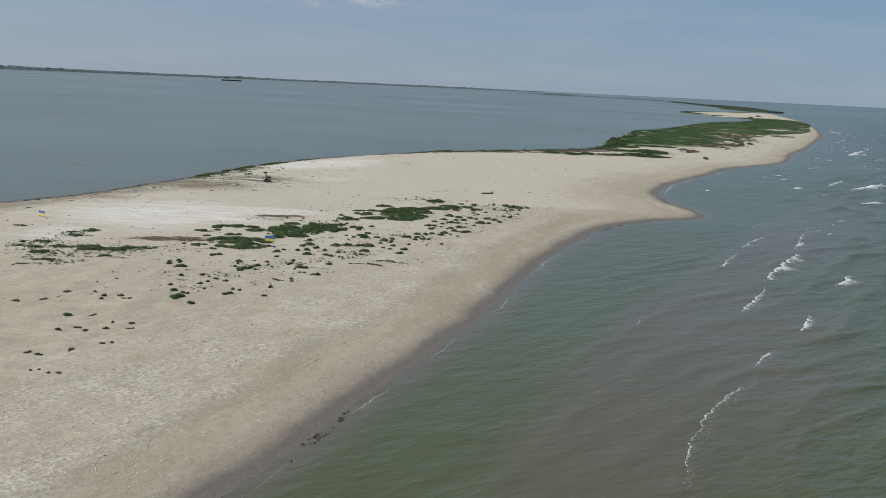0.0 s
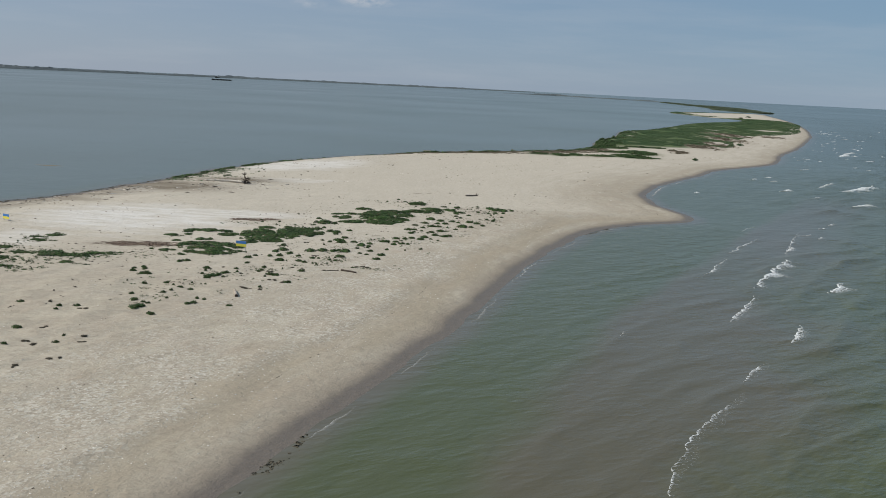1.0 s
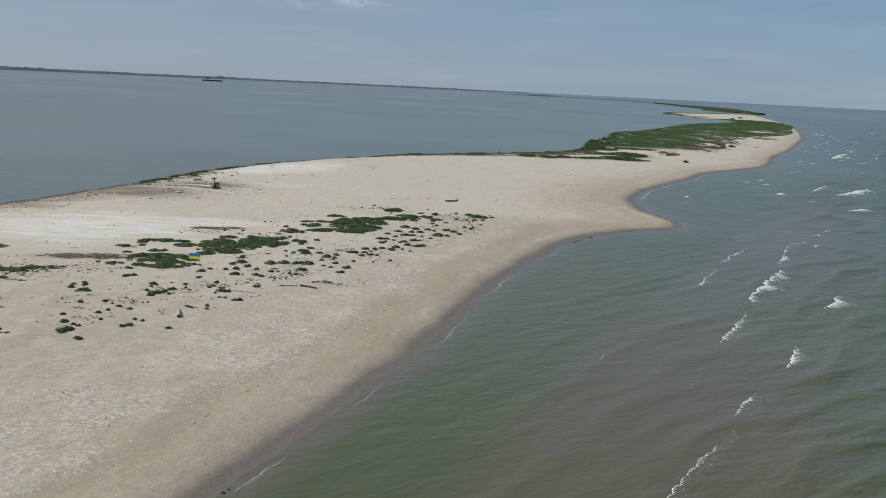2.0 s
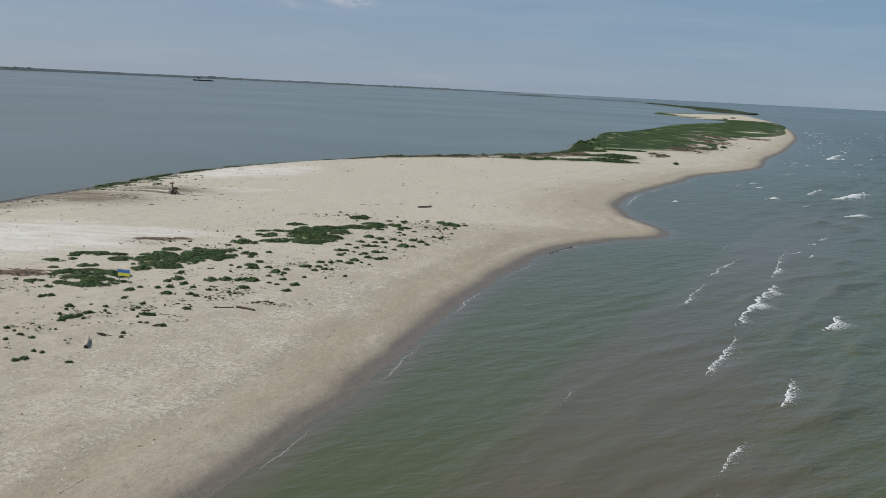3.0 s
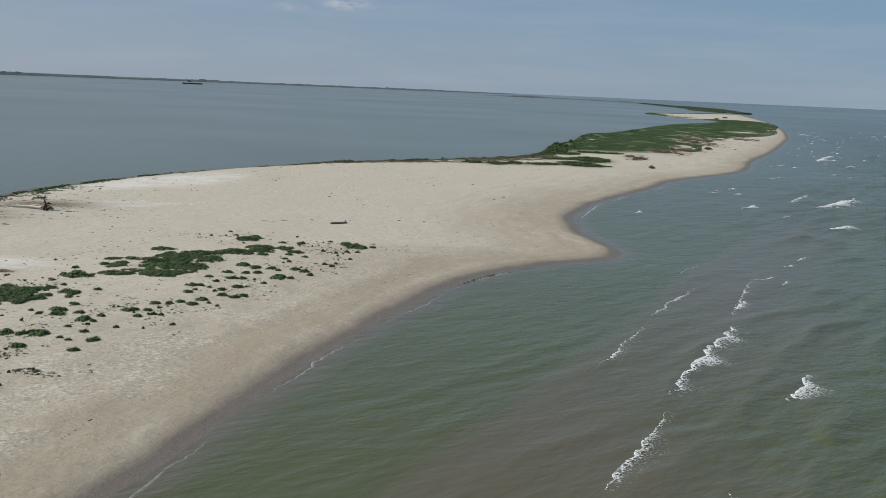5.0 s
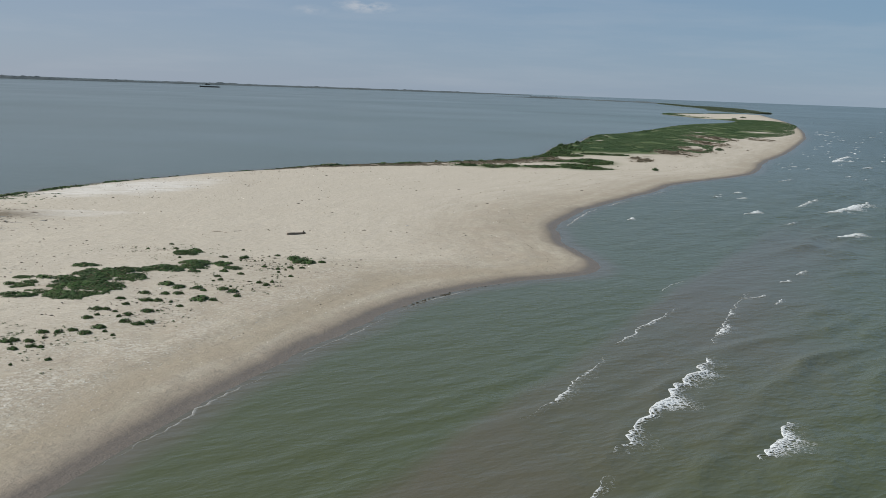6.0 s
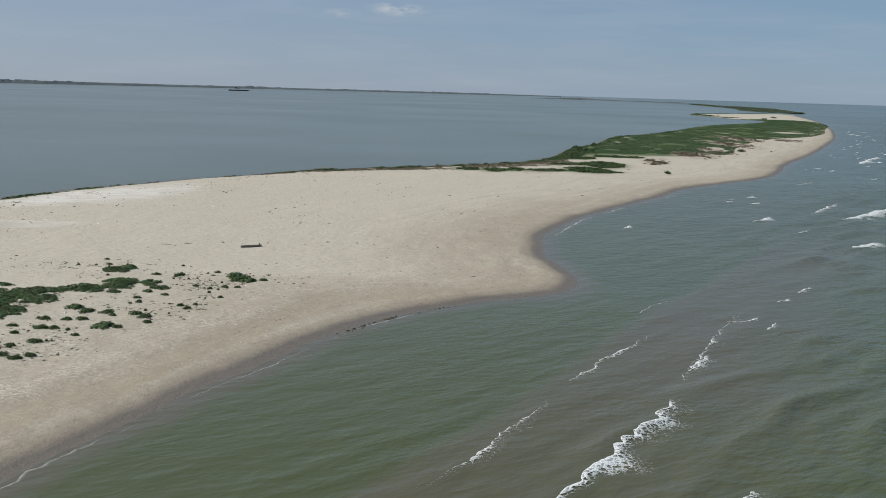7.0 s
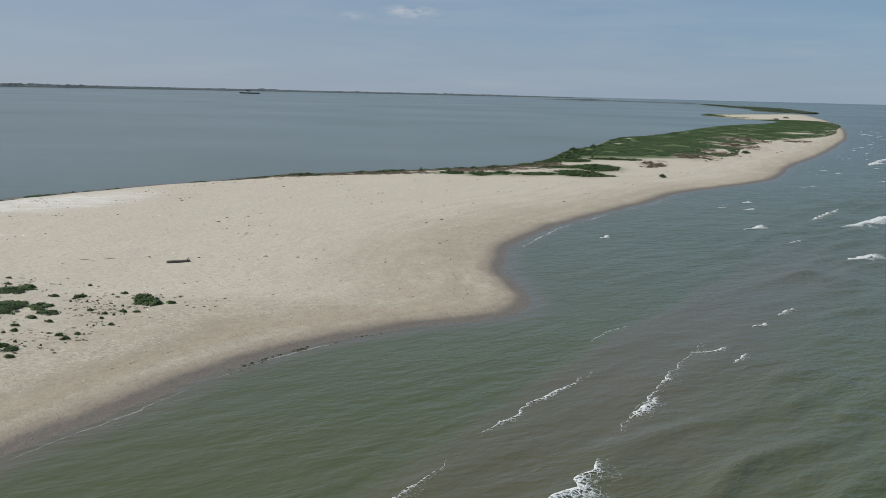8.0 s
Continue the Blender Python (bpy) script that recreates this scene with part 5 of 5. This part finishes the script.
scatter("sand_litter", 2400, flat_pick, (0.12, 0.46), DARKWEED, "brown bits of weed strewn over open sand", 28, "driftwood", 0.4)
scatter("pale_litter", 900, flat_pick, (0.10, 0.34), SHELL, "pale bits of shell strewn over open sand", 29, "shells", 0.5)
scatter("shell_litter", 7000, shell_pick, (0.05, 0.11), SHELL, "broken white shells strewn over the sand", 21, "shells")
scatter("wrack_litter", 2200, wrack_pick, (0.05, 0.13), DARKWOOD, "dark bits of driftwood and weed on sand", 22, "driftwood")
scatter("beach_litter", 3400, back_pick, (0.08, 0.30), DRY, "brown bits of plants washed over the sand", 23, "driftwood")
scatter("plant_litter", 3400, veg_pick, (0.07, 0.26), DARKWOOD, "dark plant scraps between the tufts", 24, "plants")


# ---- a mud bank just awash in the lagoon ----
def mud_bank(x, y, wide, deep, label):
    u, v = np.meshgrid(np.linspace(-1, 1, 25), np.linspace(-1, 1, 9), indexing="ij")
    X, Y = u * wide, v * deep * (1 - 0.5 * u * u)
    Z = 0.12 * (1 - u * u - 0.8 * v * v) * (0.6 + 0.8 * fbm(X + 9, Y * 2 + 5, 501)) - 0.03
    ob = new("mud_bank", mesh_np("mud_bank", np.stack([X, Y, Z], -1).reshape(-1, 3), grid_faces(*X.shape)[:, ::-1], DEADREED, True))
    ob.location = (x, y, 0)
    return tagged(ob, label, "mud bank")


mud_bank(-121, 280.5, 5.0, 1.1, "low dark mud bank just above the lagoon water")
mud_bank(-16, 424, 3.5, 1.0, "small dark mud bank beside the lagoon shore")


# ---- far things ----
def barge():
    x, y, z, k = far(-970, 3670)
    root = new("moored_barge")
    root.matrix_world = pose(x, y, z - 0.4, 0, 0, 12)
    bm = bmesh.new()
    box(bm, 0, 0, 1.8, 74, 10, 3.6, 0.6)
    for q in bm.verts:
        if abs(q.co.x) > 34 and q.co.z < 1.6:
            q.co.x *= 0.93
    part("hull", bm, HULL, root)
    part("deck_coaming", box(bmesh.new(), 0, 0, 3.95, 62, 7, 0.7, 0.2), HULL, root)
    part("deckhouse", box(bmesh.new(), -32, 0, 4.3, 5, 6, 1.4, 0.2), HULL, root)
    return tagged(root, "long low dark barge lying on the lagoon", "barge")


barge()


def far_boat():
    x, y, z, k = far(-1420, 5250)
    root = new("small_boat")
    root.matrix_world = pose(x, y, z - 0.3, 0, 0, 5)
    bm = bmesh.new()
    box(bm, 0, 0, 1.6, 26 * k, 6 * k, 3.2, 0.4)
    for q in bm.verts:
        if q.co.x > 8 and q.co.z < 1.5:
            q.co.x *= 0.85
    part("hull", bm, HULL, root)
    part("cabin", box(bmesh.new(), -5, 0, 4.4, 7, 4, 2.6, 0.2), HULL, root)
    return tagged(root, "small dark boat far out on the lagoon", "boat")


far_boat()


def far_bank(name, knots, width, tall, foliage, label, seed):
    """A far wooded bank: a reedy edge and a bumpy canopy of trees behind it, drawn along plan knots."""
    p = np.array([far(*q) for q in knots])
    s = np.r_[0, np.cumsum(np.hypot(np.diff(p[:, 0]), np.diff(p[:, 1])))]
    m = max(int(s[-1] / 5), 12)
    u = np.linspace(0, s[-1], m)
    px, py, sc = np.interp(u, s, p[:, 0]), np.interp(u, s, p[:, 1]), np.interp(u, s, p[:, 3])
    d = np.hypot(px - HUB[0], py - HUB[1])
    ox, oy = (px - HUB[0]) / d, (py - HUB[1]) / d
    tree_line = np.exp(-((px + 1080) / 34) ** 2) * (name == "far_shore")
    along = tall * (0.4 + 0.6 * sstep(0.55, 0.15, u / s[-1])) * (0.2 + 0.8 * sstep(0, 0.12, 1 - u / s[-1])) * (1 + 0.9 * tree_line)
    ends = sstep(-0.02, 0.3, u / s[-1]) * (0.45 + 0.55 * vn(u / 60, u * 0, seed + 260)) if name == "far_spit" else 1.0
    rows = []
    for k, f in enumerate((0, 0.03, 0.08, 0.2, 0.35, 0.5, 0.7, 1.0)):
        x, y = px + ox * (f * width * sc), py + oy * (f * width * sc)
        crown = 0.10 + 1.0 * fbm(u / 38 + 7.1 * k, u * 0 + k, seed + 250, 4) + 0.35 * (vn(u / 9 + 3.3 * k, u * 0 + k, seed + 255) - 0.5)
        h = (-1.0, 1.6, 3.0, 0.62, 0.8, 0.9, 0.75, -1.0)[k]
        z = h * sc if k in (0, 1, 2, 7) else (2.0 + h * along * crown) * sc
        z = np.where(z > 0, z * ends, z)
        rows.append(np.stack([x, y, rise(x, y) + z], -1))
    me = mesh_np("bank", np.stack(rows, 0).reshape(-1, 3), grid_faces(len(rows), m), foliage, False)
    root = tagged(new(name, me), label, "far shore", kind="structure")
    return root


# both banks take the foliage tone that has haze mixed into it
far_bank("far_shore", [(-3300, 3300), (-2800, 3650), (-2230, 4150), (-2000, 4600), (-1800, 5000), (-1450, 5700), (-900, 6200), (-200, 6600), (450, 7000)], 120, 27, HAZY_FARTREE,
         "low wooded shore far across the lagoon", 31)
far_bank("far_spit", [(130, 4440), (400, 4560), (600, 4220), (752, 3966), (735, 3757)], 60, 12, HAZY_FARTREE, "thin line of reeds far along the lagoon", 32)


def green_spit():
    """The low green spit beyond the island, flat ground thick with reeds."""
    west = curve([(2050, 632), (2120, 600), (2256, 575), (2600, 640), (2900, 664), (3300, 690), (3757, 735)])
    east = curve([(2050, 644), (2150, 675), (2240, 688), (2690, 775), (3000, 790), (3300, 760), (3600, 765), (3757, 760)])
    yy = np.linspace(2050, 3757, 60)
    tt = np.linspace(0, 1, 12)
    def down(x, y, h):
        q = np.array([far(a, b) for a, b in zip(x, y)])
        return np.stack([q[:, 0], q[:, 1], q[:, 2] + h], -1)
    Y = np.repeat(yy[:, None], 12, 1)
    X = west(yy)[:, None] + (east(yy) - west(yy))[:, None] * tt
    X = X + (fbm(X / 30, Y / 60, 401) - 0.5) * 40
    h = np.where((tt == 0) | (tt == 1), -0.8, 1.0)[None, :] + 0 * X
    h[0], h[-1] = -0.8, -0.8
    me = mesh_np("green_spit", down(X.ravel(), Y.ravel(), h.ravel()), grid_faces(*X.shape)[:, ::-1], SPIT, True)
    root = tagged(new("green_spit", me), "low green spit beyond the island", "far shore", kind="structure")
    r = np.random.default_rng(77)
    y = r.uniform(2060, 3740, 5000)
    x = west(y) + (east(y) - west(y)) * r.uniform(0.03, 0.97, len(y))
    ok = fbm(x / 40, y / 90, 411) > 0.38
    vts, fcs = leaves(down(x[ok], y[ok], 0.8), r.uniform(1.5, 4.0, int(ok.sum())), 8, 0.6, r, 0.42, 2.5)
    part_np("reeds", vts, fcs, SPIT, root)


green_spit()
